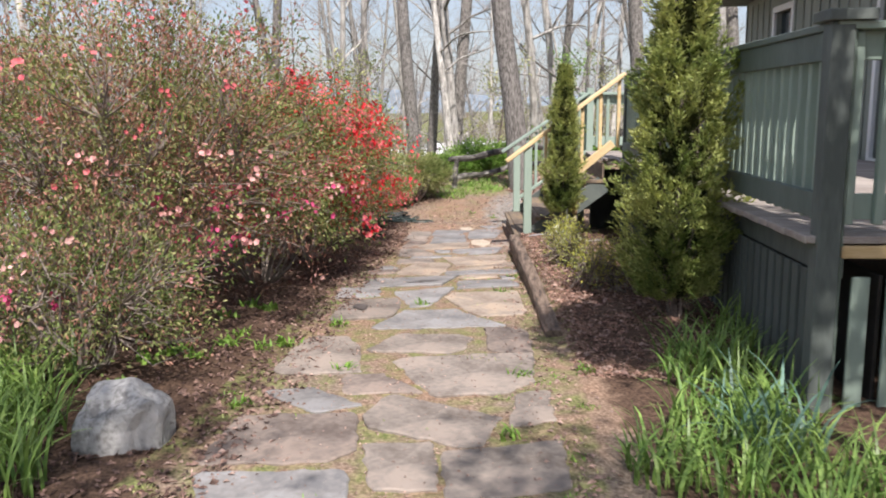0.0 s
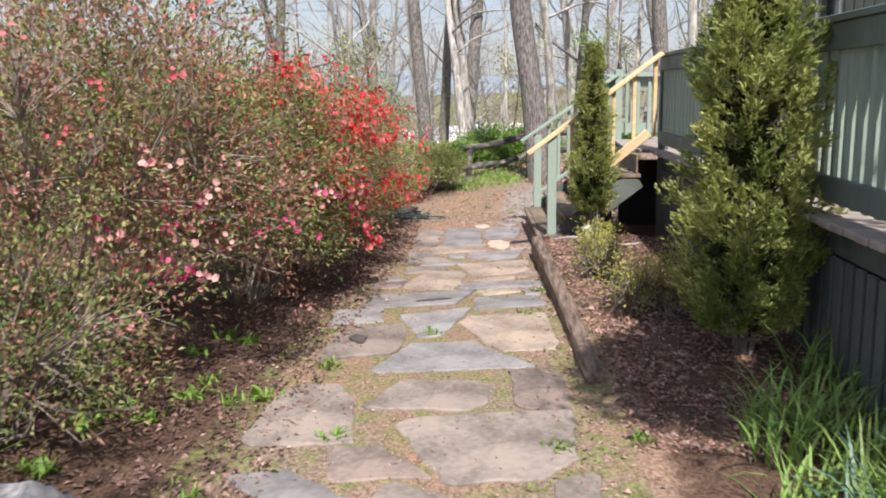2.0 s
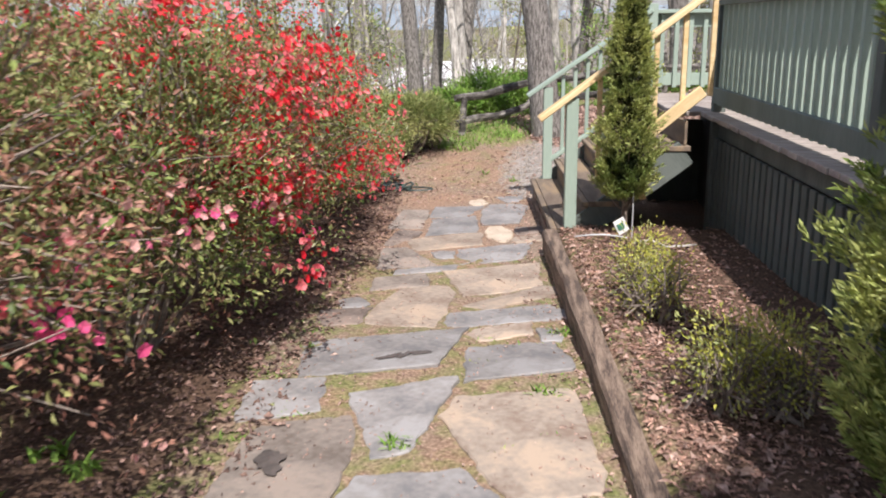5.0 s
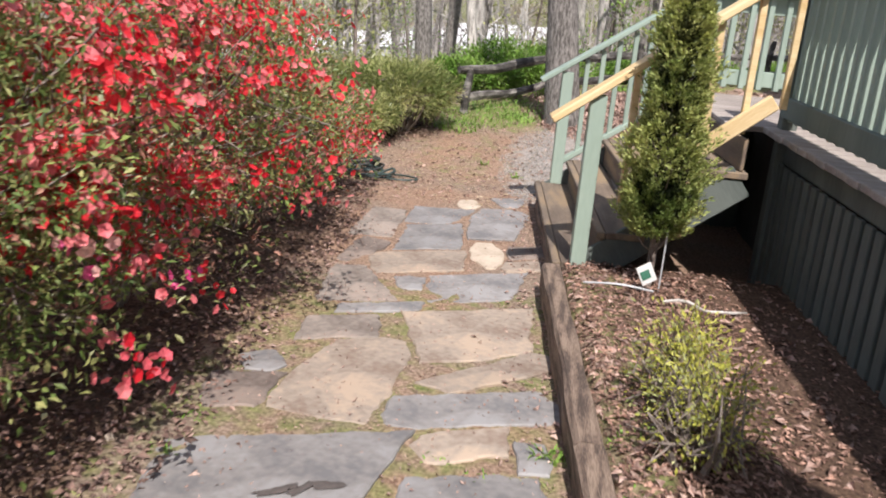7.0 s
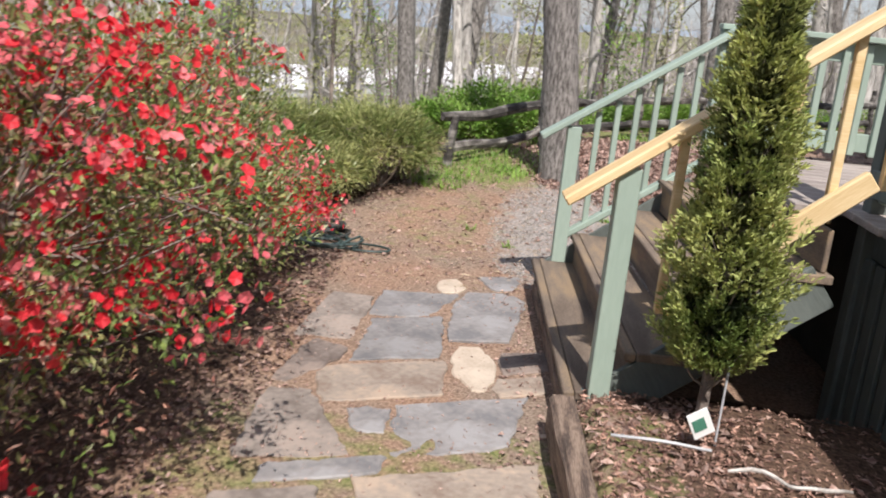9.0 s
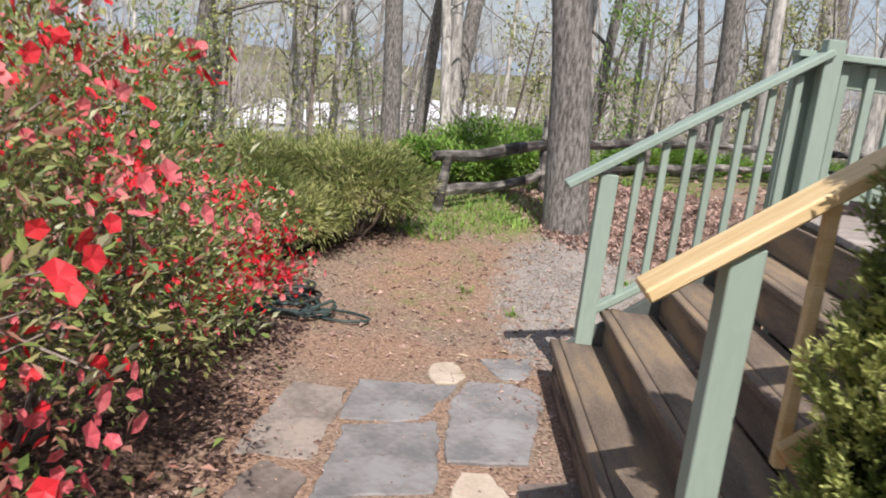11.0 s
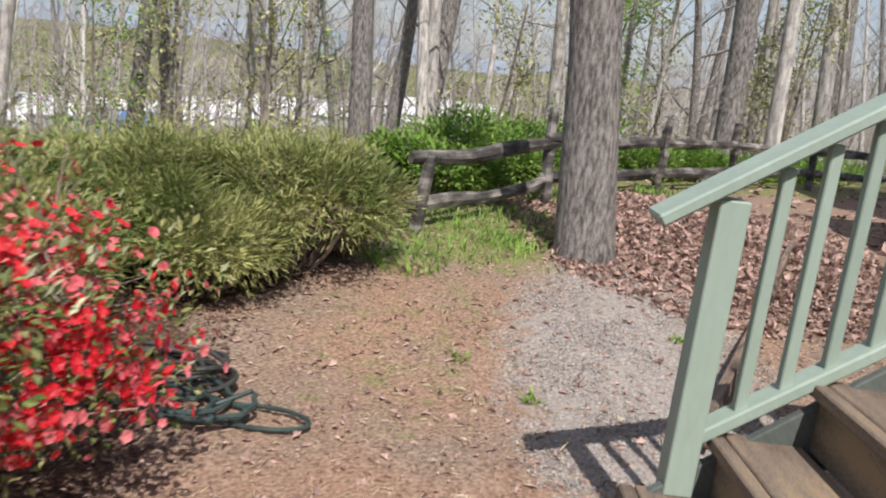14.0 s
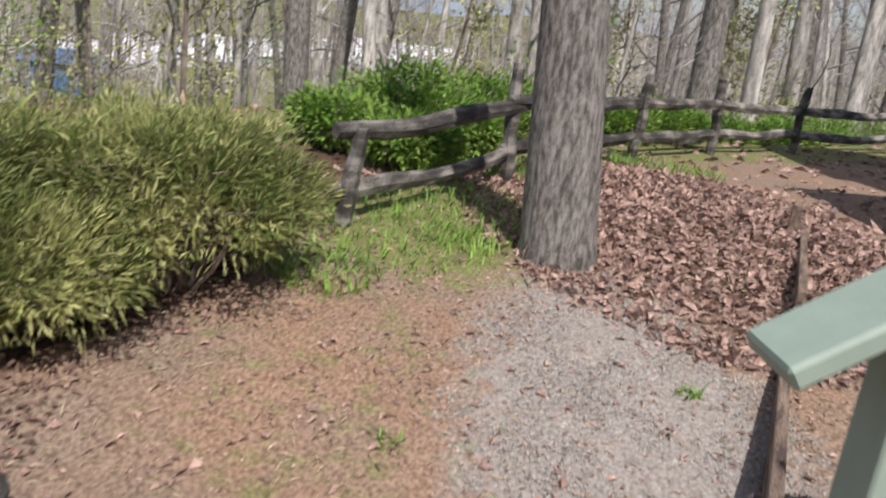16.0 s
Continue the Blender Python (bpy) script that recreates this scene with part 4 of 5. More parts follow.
def clump(name, x, y, rx, ry, n, length, width, material, seed, label, category="plant", group=""):
    rng = np.random.default_rng(seed)
    t = thing(name, on(x, y), label, category, group)
    V, F = [], []
    for i in range(n):
        a, q = rng.uniform(0, 2 * np.pi), math.sqrt(rng.uniform())
        bx, by = math.cos(a) * q * rx, math.sin(a) * q * ry
        z0 = float(ground_z(x + bx, y + by) - ground_z(x, y))
        L = length * rng.uniform(0.55, 1.2)
        az = rng.uniform(0, 2 * np.pi)
        e = np.array([math.cos(az), math.sin(az), 0])
        s = np.array([-e[1], e[0], 0]) * width * rng.uniform(0.7, 1.2) / 2
        bend = rng.uniform(0.3, 1.0)
        p = np.array([bx, by, z0 - 0.02])
        k = len(V)
        th = 1.45
        for j in range(6):
            w = s * (1, 1.1, 1, 0.8, 0.5, 0.05)[j]
            V += [p - w, p + w]
            p = p + (e * math.cos(th) + np.array([0, 0, math.sin(th)])) * L / 5
            th -= bend * 0.48
        for j in range(5):
            F.append((k + 2 * j, k + 2 * j + 1, k + 2 * j + 3, k + 2 * j + 2))
    part("foliage", mesh_of("blades", np.array(V), F, material), None, t, kind="stuff")
    return t


LG = "lily clumps by the path"
for i, (x, y, rx, ry, n, L) in enumerate(((1.98, 2.55, 0.32, 0.4, 240, 0.36), (2.05, 3.35, 0.3, 0.35, 200, 0.36), (1.66, 2.15, 0.25, 0.3, 130, 0.3), (2.1, 1.8, 0.4, 0.35, 220, 0.38), (2.25, 4.0, 0.14, 0.25, 60, 0.34))):
    clump("daylily_clump", x, y, rx, ry, n, L, 0.013, M_lily, 90 + i, "fresh green arching daylily leaves", group=LG)
clump("iris_clump", 2.05, 2.45, 0.22, 0.3, 55, 0.42, 0.016, M_iris, 97, "blue-green sword-shaped leaves among the daylilies", group=LG)
for i, (x, y, rx, ry, n) in enumerate(((-1.3, 2.25, 0.3, 0.35, 260), (-1.65, 2.9, 0.35, 0.35, 220), (-1.0, 1.75, 0.2, 0.2, 120))):
    clump("daylily_clump", x, y, rx, ry, n, 0.42, 0.013, M_lily, 100 + i, "fresh green arching daylily leaves beside the boulder", group=LG)
for i, (x, y, rx, ry, n, L) in enumerate(((0.03, 14.23, 0.7, 0.5, 420, 0.12), (0.42, 15.0, 0.6, 0.6, 420, 0.16), (0.81, 16.37, 0.5, 0.4, 300, 0.2), (2.43, 17.75, 0.6, 0.4, 360, 0.16), (0.51, 14.39, 0.3, 0.25, 170, 0.12), (-0.19, 13.66, 0.3, 0.3, 260, 0.14))):
    t = clump("grass_patch", x, y, rx, ry, n, L, 0.009, M_sprout, 110 + i, "bright green grass by the fence", category="grass")
    tagged(t, kind="stuff")
for i, (x, y) in enumerate(((0.02, 3.35), (-0.55, 3.75), (-0.75, 4.0), (-0.35, 2.75), (1.0, 3.3), (0.95, 2.45), (1.35, 3.4), (0.85, 5.6), (0.95, 6.5), (0.3, 5.05), (-0.2, 4.3), (0.25, 12.3), (0.6, 11.95), (1.45, 12.9))):
    clump("weed", x, y, 0.06, 0.06, 26, 0.09, 0.012, M_sprout, 130 + i, "small green weed between the stones", group="weeds in the path")

rw = np.random.default_rng(61)
for i in range(46):
    y = rw.uniform(1.7, 6.6)
    x = rw.choice((rw.uniform(-0.5, 1.25), 1.22 + rw.normal() * 0.06, -0.38 + rw.normal() * 0.1))
    clump("moss_tuft", float(x), float(y), 0.07, 0.05, 26, 0.045, 0.010, M_sprout if i % 2 else M_bamboo, 400 + i, "low green moss and seedlings in the joints", group="weeds in the path")
rw = np.random.default_rng(62)
for i in range(9):
    clump("seedling", float(-0.75 + rw.normal() * 0.25), float(rw.uniform(2.9, 5.0)), 0.08, 0.07, 22, 0.10, 0.028, M_sprout, 470 + i, "broad-leaved green seedling under the azaleas", group="seedlings under the azaleas")

# ---------------------------------------------------------------- boulder, hose, tag, cable


def rock(sx, sy, sz, seed, sub=3, rough=0.18):
    bm = bmesh.new()
    bmesh.ops.create_icosphere(bm, subdivisions=sub, radius=1)
    for v in bm.verts:
        c = v.co.copy()
        q = 1 + rough * noise.noise(c * 1.3 + Vector((seed, 0, 0))) * 2 + rough * 0.35 * noise.noise(c * 4 + Vector((0, seed, 0)))
        v.co = Vector((math.copysign(abs(c.x) ** 0.7, c.x) * sx, math.copysign(abs(c.y) ** 0.7, c.y) * sy, math.copysign(abs(c.z) ** 0.6, c.z) * sz)) * q
    for f in bm.faces:
        f.smooth = False
    return bm


def simple(name, bm, material, at, label, category, rz=0, kind="", group=""):
    me = bpy.data.meshes.new(name)
    bm.to_mesh(me)
    bm.free()
    me.materials.append(material)
    ob = new(name, me)
    ob.matrix_world = pose(*at, 0, 0, rz)
    return tagged(ob, label, category, group, kind)


simple("boulder", rock(0.18, 0.16, 0.20, 4, sub=4), M_boulder, on(-0.72, 2.27, 0.04), "rough grey boulder at the edge of the path", "boulder", rz=15)

hose = thing("garden_hose", on(-0.80, 11.34), "dark green garden hose lying in loose coils", "hose")
rh = np.random.default_rng(8)
pts = []
for i in range(170):
    a = i * 0.19
    rr = 0.17 + 0.065 * math.sin(i * 0.083) + 0.02 * rh.normal() * 0.3
    pts.append((math.cos(a) * rr * 1.15 + 0.06 * math.sin(i * 0.045), math.sin(a) * rr * 0.8 + 0.05 * math.cos(i * 0.06), 0.016 + 0.0003 * i + 0.008 * math.sin(i * 0.31), 0.0105))
for i in range(46):
    a = i / 45 * 2 * math.pi
    pts.append((0.33 + 0.20 * math.cos(a + 2.9), -0.02 + 0.10 * math.sin(a + 2.9), 0.02, 0.0095))
v, f = tubes([pts], 7)
part("coil", mesh_of("coil", v, f, M_hose), None, hose)
pts = []
for i in range(170):
    a = i * 0.23
    rr = 0.17 + 0.045 * math.sin(i * 0.13 + 1)
    pts.append((-0.10 + math.cos(a) * rr * 1.2 + 0.04 * math.sin(i * 0.05), 0.22 + math.sin(a) * rr * 0.8, 0.02 + 0.0006 * i + 0.012 * math.sin(i * 0.6), 0.011))
v, f = tubes([pts], 7)
part("coil", mesh_of("coil", v, f, mat("black_hose", (0.022, 0.024, 0.022), (0.05, 0.05, 0.045), rough=0.5, bump=0)), None, hose, "black second coil")
tail = [(-0.2 - 0.03 * i, -0.08 + 0.10 * math.sin(i * 0.32) + 0.012 * i, 0.015, 0.0095) for i in range(40)]
v, f = tubes([tail], 7)
part("loose_end", mesh_of("loose_end", v, f, M_hose), None, hose)

tag = thing("plant_tag", on(1.45, 8.16, 0.02), "white plastic plant label with green print hanging on the young arborvitae", "plant label", rz=15)
part("card", bar(0.085, 0.004, 0.11, 0.001), M_tagw, tag, at=(0, 0, 0.04), ry=-28)
part("print", bar(0.05, 0.002, 0.05, 0.0005), M_taggreen, tag, "green printed panel", at=(-0.02, -0.0042, 0.062), ry=-28)
part("stake", bar(0.008, 0.008, 0.42, 0.001), M_galv, tag, at=(0.08, 0.06, -0.05))
simple("fallen_twig", (lambda bm: bm)(rough_log((0, 0, 0), (0.42, -0.05, 0.02), 0.008, 3)), M_palebark, on(1.5, 7.95, 0.03), "pale fallen stick on the mulch", "stick")
wire = thing("drip_tube", on(1.1, 8.1, 0.03), "thin grey tube curving over the mulch", "tube")
v, f = tubes([[(0.02 * i, -0.012 * i + 0.0006 * i * i, 0.03 * math.sin(i / 18 * math.pi) + 0.01, 0.006) for i in range(19)]], 6)
part("tube", mesh_of("tube", v, f, M_galv), None, wire)

# low edging board beyond the gravel
simple("edge_board", bar(0.045, 2.8, 0.17, 0.005, 0.006), M_timber, (1.81, 12.91, -0.34), "old board edging beside the gravel", "edging board", rz=-22)
simple("edge_board", bar(0.045, 2.2, 0.22, 0.005, 0.006), M_timber, (2.59, 14.77, -0.218933), "old board edging beside the dry leaves", "edging board", rz=-22)
simple("edge_post", bar(0.07, 0.07, 0.42, 0.006, 0.005), M_timber, (2.76, 15.4, -0.255333), "short weathered stake at the end of the board", "stake", rz=-20)

# ---------------------------------------------------------------- far yard in the valley
def shed(x, y, sx, sy, sz, material, rz, label):
    b = thing("far_shed", (x, y, float(ground_z(x, y)) - 0.5), label, "building", "sheds in the valley", rz=rz)
    part("wall", bar(sx, sy, sz + 0.5), M_galv if material is M_white else material, b)
    bm = bmesh.new()
    ends = []
    for e in (-1, 1):
        ends.append([bm.verts.new((e * (sx / 2 + 0.4), v * (sy / 2 + 0.4), sz + 0.5 + h)) for v, h in ((-1, 0), (0, sy * 0.16), (1, 0))])
    for k in range(3):
        bm.faces.new((ends[0][k], ends[0][(k + 1) % 3], ends[1][(k + 1) % 3], ends[1][k]))
    bm.faces.new(ends[0][::-1])
    bm.faces.new(ends[1])
    bmesh.ops.recalc_face_normals(bm, faces=bm.faces[:])
    part("roof", bm, material, b)


M_bluemetal = mat("blue_metal", (0.06, 0.14, 0.28), (0.09, 0.18, 0.34), rough=0.5, bump=0)
for k in range(9):
    f = k / 8
    shed(-66 + 58 * f, 106 + 160 * f ** 1.25, 20, 12 + 5 * f, 1.2 + 0.5 * f + 0.4 * math.sin(k * 2.1), M_white, 40 - 14 * f, "long low shed with a white roof far off in the valley")
shed(-41, 104, 9, 8, 3.0, M_bluemetal, 20, "blue sheet-metal shed far off in the valley")

# the hills that close the view, distance haze mixed into their blue
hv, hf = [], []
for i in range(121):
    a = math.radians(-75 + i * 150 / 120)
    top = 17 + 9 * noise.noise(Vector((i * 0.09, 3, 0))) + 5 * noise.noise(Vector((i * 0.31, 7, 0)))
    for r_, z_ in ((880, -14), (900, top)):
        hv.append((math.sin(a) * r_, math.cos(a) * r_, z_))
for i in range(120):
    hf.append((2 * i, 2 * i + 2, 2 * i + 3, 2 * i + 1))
tagged(new("backdrop", mesh_of("backdrop", np.array(hv), hf, mat("haze_blue_hills", (0.20, 0.25, 0.31), (0.26, 0.31, 0.36), scale=0.01, rough=1, bump=0))), "low wooded hills on the skyline, haze put into their blue", kind="structure")

# the bare woods down the valley, too far off to count
rf = np.random.default_rng(88)
far_paths = []
for i in range(1500):
    y = rf.uniform(75, 240)
    x = rf.uniform(-0.75, 0.75) * y
    if -110 < x < 16 and y > 86 and rf.random() < 0.9:
        continue
    z = float(ground_z(x, y))
    hh = rf.uniform(8, 15)
    far_paths.append([(x, y, z - 0.5, 0.16), (x + rf.normal() * 0.4, y, z + hh, 0.03)])
    for k in range(13):
        s = rf.uniform(0.3, 1.0) * hh
        a = rf.uniform(0, 6.28)
        L = rf.uniform(1.2, 3.4)
        far_paths.append([(x, y, z + s * 0.85, 0.05), (x + math.cos(a) * L, y + math.sin(a) * L, z + s * 0.85 + L * rf.uniform(0.4, 1.0), 0.015)])
v, f = tubes(far_paths, 3)
tagged(new("far_woods", mesh_of("far_woods", v, f, M_fartwig)), "grey bare woods on the valley floor far off", "woods", kind="stuff")

# young understory trees coming into leaf
def sapling(x, y, hgt, seed):
    rng = np.random.default_rng(seed)
    (paths, fine) = tree_meshes(hgt, 0.035 + hgt * 0.004, seed, limbs=12, low=0.25 if y > 5 else 0.5, twigs=4)
    t = thing("sapling", on(x, y), "slender young tree coming into yellow-green leaf", "tree", "young trees in leaf")
    v, f = tubes(paths + fine, 4)
    part("trunk", mesh_of("trunk", v, f, M_twig), None, t)
    ends = np.array([p[-1][:3] for p in fine] + [p[len(p) // 2][:3] for p in fine])
    # seeds below 304, the unseen shade casters, carry denser leaves
    rep = np.repeat(np.arange(len(ends)), 9 if seed < 304 else 3)
    p = ends[rep] + rng.normal(size=(len(rep), 3)) * 0.16
    part("foliage", leaves("foliage", p, rng.normal(size=(len(rep), 3)), 0.085, 0.05, M_bamboo if seed % 3 else M_sprout, rng), None, t, kind="stuff")


# the first three stand out of view, added to shade the near path
for i, (x, y, hgt) in enumerate(((4.2, 0.9, 6.2), (-0.3, -1.7, 7.0), (2.3, -2.2, 7.0), (-2.9, 20.5, 4.5), (-4.8, 22.5, 5.5), (-6.8, 24.0, 6.0), (-9.0, 27.0, 6.5), (0.2, 24.5, 5.0), (2.1, 25.0, 5.5), (4.0, 28.0, 6.0), (7.0, 29.0, 6.0), (-12.0, 31.0, 7.0), (5.4, 24.5, 4.2), (11.0, 31.0, 6.5), (-3.5, 33.0, 8.0), (0.5, 36.0, 8.0), (9.4, 36.0, 7.5))):
    sapling(x, y, hgt, 301 + i)

# an unseen evergreen added beside the near end of the deck, its crown placed to shade the head of the bed
shade_tree = thing("evergreen_tree", on(2.95, 0.7), "unseen dense evergreen added to shade the head of the bed", "tree")
rng = np.random.default_rng(350)
v, f = tubes([[(0, 0, -0.2, 0.07), (-0.05, 0.05, 1.8, 0.06), (-0.35, 0.25, 3.4, 0.045), (-0.56, 0.42, 4.9, 0.02)]], 8)
part("trunk", mesh_of("trunk", v, f, M_bark), None, shade_tree)
cp, cd = crown_points(1300, 0.38, 0.44, 0.5, rng, inner=0.2, seed=9)
rep_ = np.repeat(np.arange(len(cp)), 8)
part("foliage", leaves("foliage", cp[rep_] + np.array([-0.62, 0.32, 4.4]) + rng.normal(size=(len(rep_), 3)) * 0.05, rng.normal(size=(len(rep_), 3)), 0.075, 0.045, M_arbdark, rng), None, shade_tree, kind="stuff")

# ---------------------------------------------------------------- loose stuff on the ground


def scatter(name, n, region, size, material, seed, label, curl=0.14, lift=0.003, ratio=0.6):
    rng = np.random.default_rng(seed)
    x, y = region(rng, n)
    z = ground_z(x, y) + lift + rng.uniform(0, 0.010, len(x))
    p = np.stack([x, y, z], 1)
    d = rng.normal(size=(len(x), 3)) * np.array([1, 1, curl])
    me = leaves(name, p, d, size, size * ratio, material, rng, fold=0.5, jitter=0.5)
    ob = new(name, me)
    return tagged(ob, label, "ground litter", kind="stuff")


def hedge_line(y):
    return np.interp(y, (0, 3, 5, 8, 9.5, 11, 12.4, 13.4, 15), (-0.45, -0.35, -0.45, -0.62, -0.62, -0.8, -1.1, -0.5, -0.3))


def under_hedge(rng, n):
    y = rng.uniform(1.2, 14.5, n)
    return hedge_line(y) + 0.22 - np.abs(rng.normal(size=n)) * 0.75, y


def bed(rng, n):
    y = rng.uniform(3.3, 9.0, n)
    return np.minimum(timber_x(y) + 0.07 + np.abs(rng.normal(size=n)) * 0.6, 2.7), y


def leafpile(rng, n):
    a, q = rng.uniform(0, 2 * np.pi, n), np.sqrt(rng.uniform(0, 1, n))
    return 1.99 + np.cos(a) * q * 1.4875, 15.4 + np.sin(a) * q * 2.21


def yard(rng, n):
    return rng.uniform(-1.0, 2.6, n), rng.uniform(10.6, 15.3, n)


def path_edges(rng, n):
    y = rng.uniform(1.2, 10.8, n)
    return np.where(rng.random(n) < 0.5, hedge_line(y) + rng.normal(size=n) * 0.15 + 0.1, timber_x(y) - 0.12 + rng.normal(size=n) * 0.1), y


def woodfloor(rng, n):
    y = 15.5 + 25 * rng.uniform(0, 1, n) ** 1.5
    return rng.uniform(-0.6, 0.6, n) * y, y


scatter("leaf_litter", 9000, under_hedge, 0.036, M_shadelitter, 201, "brown dry leaves under the azaleas, colour darkened for shade")
scatter("mulch", 15000, bed, 0.03, M_mulch, 202, "reddish brown bark mulch with dry leaves", ratio=0.35)
scatter("leaf_litter", 1500, bed, 0.045, M_leafdry, 203, "dry leaves on the mulch")
scatter("leaf_pile", 13000, leafpile, 0.062, M_leafdry, 204, "thick pile of brown oak leaves round the oak", curl=0.45)
scatter("leaf_litter", 1100, yard, 0.045, M_leafdry, 205, "scattered dry leaves on the soil")
scatter("leaf_litter", 2200, path_edges, 0.03, M_leafdry, 206, "dry leaf bits along the edges of the path")
scatter("leaf_litter", 9000, woodfloor, 0.12, M_leafdry, 207, "dry leaves on the woodland floor")
scatter("soil_litter", 3800, yard, 0.02, M_leafdry, 211, "small leaf bits on the soil")
scatter("straw", 4600, yard, 0.05, mat("dry_grass", (0.36, 0.28, 0.18), (0.56, 0.47, 0.33), rough=0.9, bump=0, island=0.3), 208, "dry grass stems on the soil", ratio=0.08)


def joints(rng, n):
    y = rng.uniform(1.0, 10.6, n)
    return rng.uniform(-0.42, 1.1, n), y


scatter("joint_litter", 5200, joints, 0.016, M_leafdry, 209, "small leaf bits and twigs in the joints of the path", ratio=0.5, curl=0.3)
for k, (x, y, r) in enumerate(((0.88, 8.50, 0.020), (1.00, 11.9, 0.018), (0.92, 12.05, 0.014), (1.06, 12.1, 0.016), (0.35, 11.75, 0.015), (0.97, 11.7, 0.012), (-0.55, 6.2, 0.02))):
    simple("pebble", rock(r, r * 0.75, r * 0.5, 20 + k, sub=2), M_pale, on(x, y, r * 0.3), "small pale pebble lying on the soil", "pebble", rz=k * 50, group="pale pebbles")


def gravel_stuff(n, seed):
    rng = np.random.default_rng(seed)
    a, q = rng.uniform(0, 2 * np.pi, n), rng.uniform(0, 1, n) ** 0.6
    x, y = 1.15 + np.cos(a) * q * 0.75, 12.4 + np.sin(a) * q * 1.85
    z = ground_z(x, y) + 0.002
    s = rng.uniform(0.003, 0.008, n)
    o = np.array([(1, 0, 0), (0, 1, 0), (-1, 0, 0), (0, -1, 0), (0, 0, 0.8), (0, 0, -0.6)], float)
    v = np.stack([x, y, z], 1)[:, None] + o[None] * s[:, None, None] * rng.uniform(0.6, 1.3, (n, 6, 1))
    i = np.arange(n)[:, None] * 6
    f = np.concatenate([i + np.array([[a_, b_, c_]]) for a_, b_, c_ in ((0, 1, 4), (1, 2, 4), (2, 3, 4), (3, 0, 4), (1, 0, 5), (2, 1, 5), (3, 2, 5), (0, 3, 5))])
    ob = new("gravel", mesh_of("gravel", v.reshape(-1, 3), f, M_gravel))
    return tagged(ob, "fine grey crushed stone at the foot of the steps", "gravel", kind="stuff")


gravel_stuff(16000, 9)

# ---------------------------------------------------------------- flagstones
# centre x, y, width, depth, turn, widening, lean, kind of stone
SLABS_A = (
    (0.7, 0.75, 0.55, 0.45, 0, 0, 0, "b"), (0.1, 0.85, 0.5, 0.4, 10, 0.1, 0, "g"), (0.68, 1.3, 0.6, 0.5, -6, 0, 0.1, "g"),
    (0, 1.35, 0.6, 0.5, 5, 0, 0, "n"), (0.06, 1.83, 0.51, 0.31, 6, 0.1, -0.2, "b"), (0.5, 2.1, 0.28, 0.42, 3, 0.1, -0.1, "g"),
    (0.94, 2.12, 0.46, 0.46, 16, 0.1, 0.2, "g"), (-0.01, 2.37, 0.57, 0.5, 7, -0.2, -0, "n"), (0.58, 2.62, 0.57, 0.39, -25, 0, -0.2, "g"),
    (1.06, 2.84, 0.18, 0.37, 21, -0.3, 0.4, "g"), (-0.03, 2.87, 0.23, 0.33, 24, 0, -0.5, "b"), (0.22, 3.15, 0.26, 0.33, 9, -0.8, -0.3, "n"),
)
SLABS_B = (
    (0.74, 3.34, 0.61, 0.62, 12, 0.5, 0, "g"), (-0.14, 3.63, 0.38, 0.68, 0, -0.3, -0.1, "g"), (0.42, 3.91, 0.47, 0.37, -2, -0.2, 0.2, "g"),
    (0.93, 4.02, 0.24, 0.52, 4, 0.1, 0, "n"), (0.41, 4.56, 0.61, 0.5, 12, -0.8, -0, "b"), (-0.1, 4.88, 0.41, 0.66, 20, 0.1, 0.3, "g"),
    (0.77, 5.14, 0.46, 0.81, 13, 0.6, -0, "o"), (0.27, 5.32, 0.42, 0.57, 25, 0.8, 0.4, "b"), (-0.28, 5.5, 0.3, 0.39, 19, -0.1, 0.2, "b"),
    (0.71, 6.05, 0.47, 0.42, 20, -0.2, 0.2, "b"), (0.06, 6.1, 0.74, 0.56, 18, 0.3, 0.3, "b"), (0.87, 6.45, 0.14, 0.26, 5, 0, 0, "b"),
)
SLABS_C = (
    (0.64, 6.51, 0.34, 0.2, 25, 0.2, 0, "o"), (-0.28, 6.76, 0.28, 0.34, 15, 0.2, 0.2, "n"), (0.65, 6.83, 0.65, 0.27, 22, -0.2, 0, "b"),
    (0.1, 7.05, 0.39, 0.82, -7, -0.2, 0, "o"), (-0.3, 7.05, 0.16, 0.2, 30, 0, 0, "b"), (0.69, 7.26, 0.24, 0.6, -24, 0.2, 0.4, "o"),
    (-0.07, 7.53, 0.36, 0.35, 25, -0.2, 0.3, "g"), (0.54, 7.72, 0.62, 0.63, 25, 0.3, 0.3, "o"), (0.05, 7.97, 0.41, 0.2, 25, 0, 0.5, "b"),
    (-0.16, 8.33, 0.33, 0.6, 11, -0.8, -0.1, "g"), (0.14, 8.44, 0.16, 0.22, 2, 0.3, -0.2, "b"), (0.5, 8.55, 0.54, 0.53, 25, 0.3, 0.5, "b"),
)
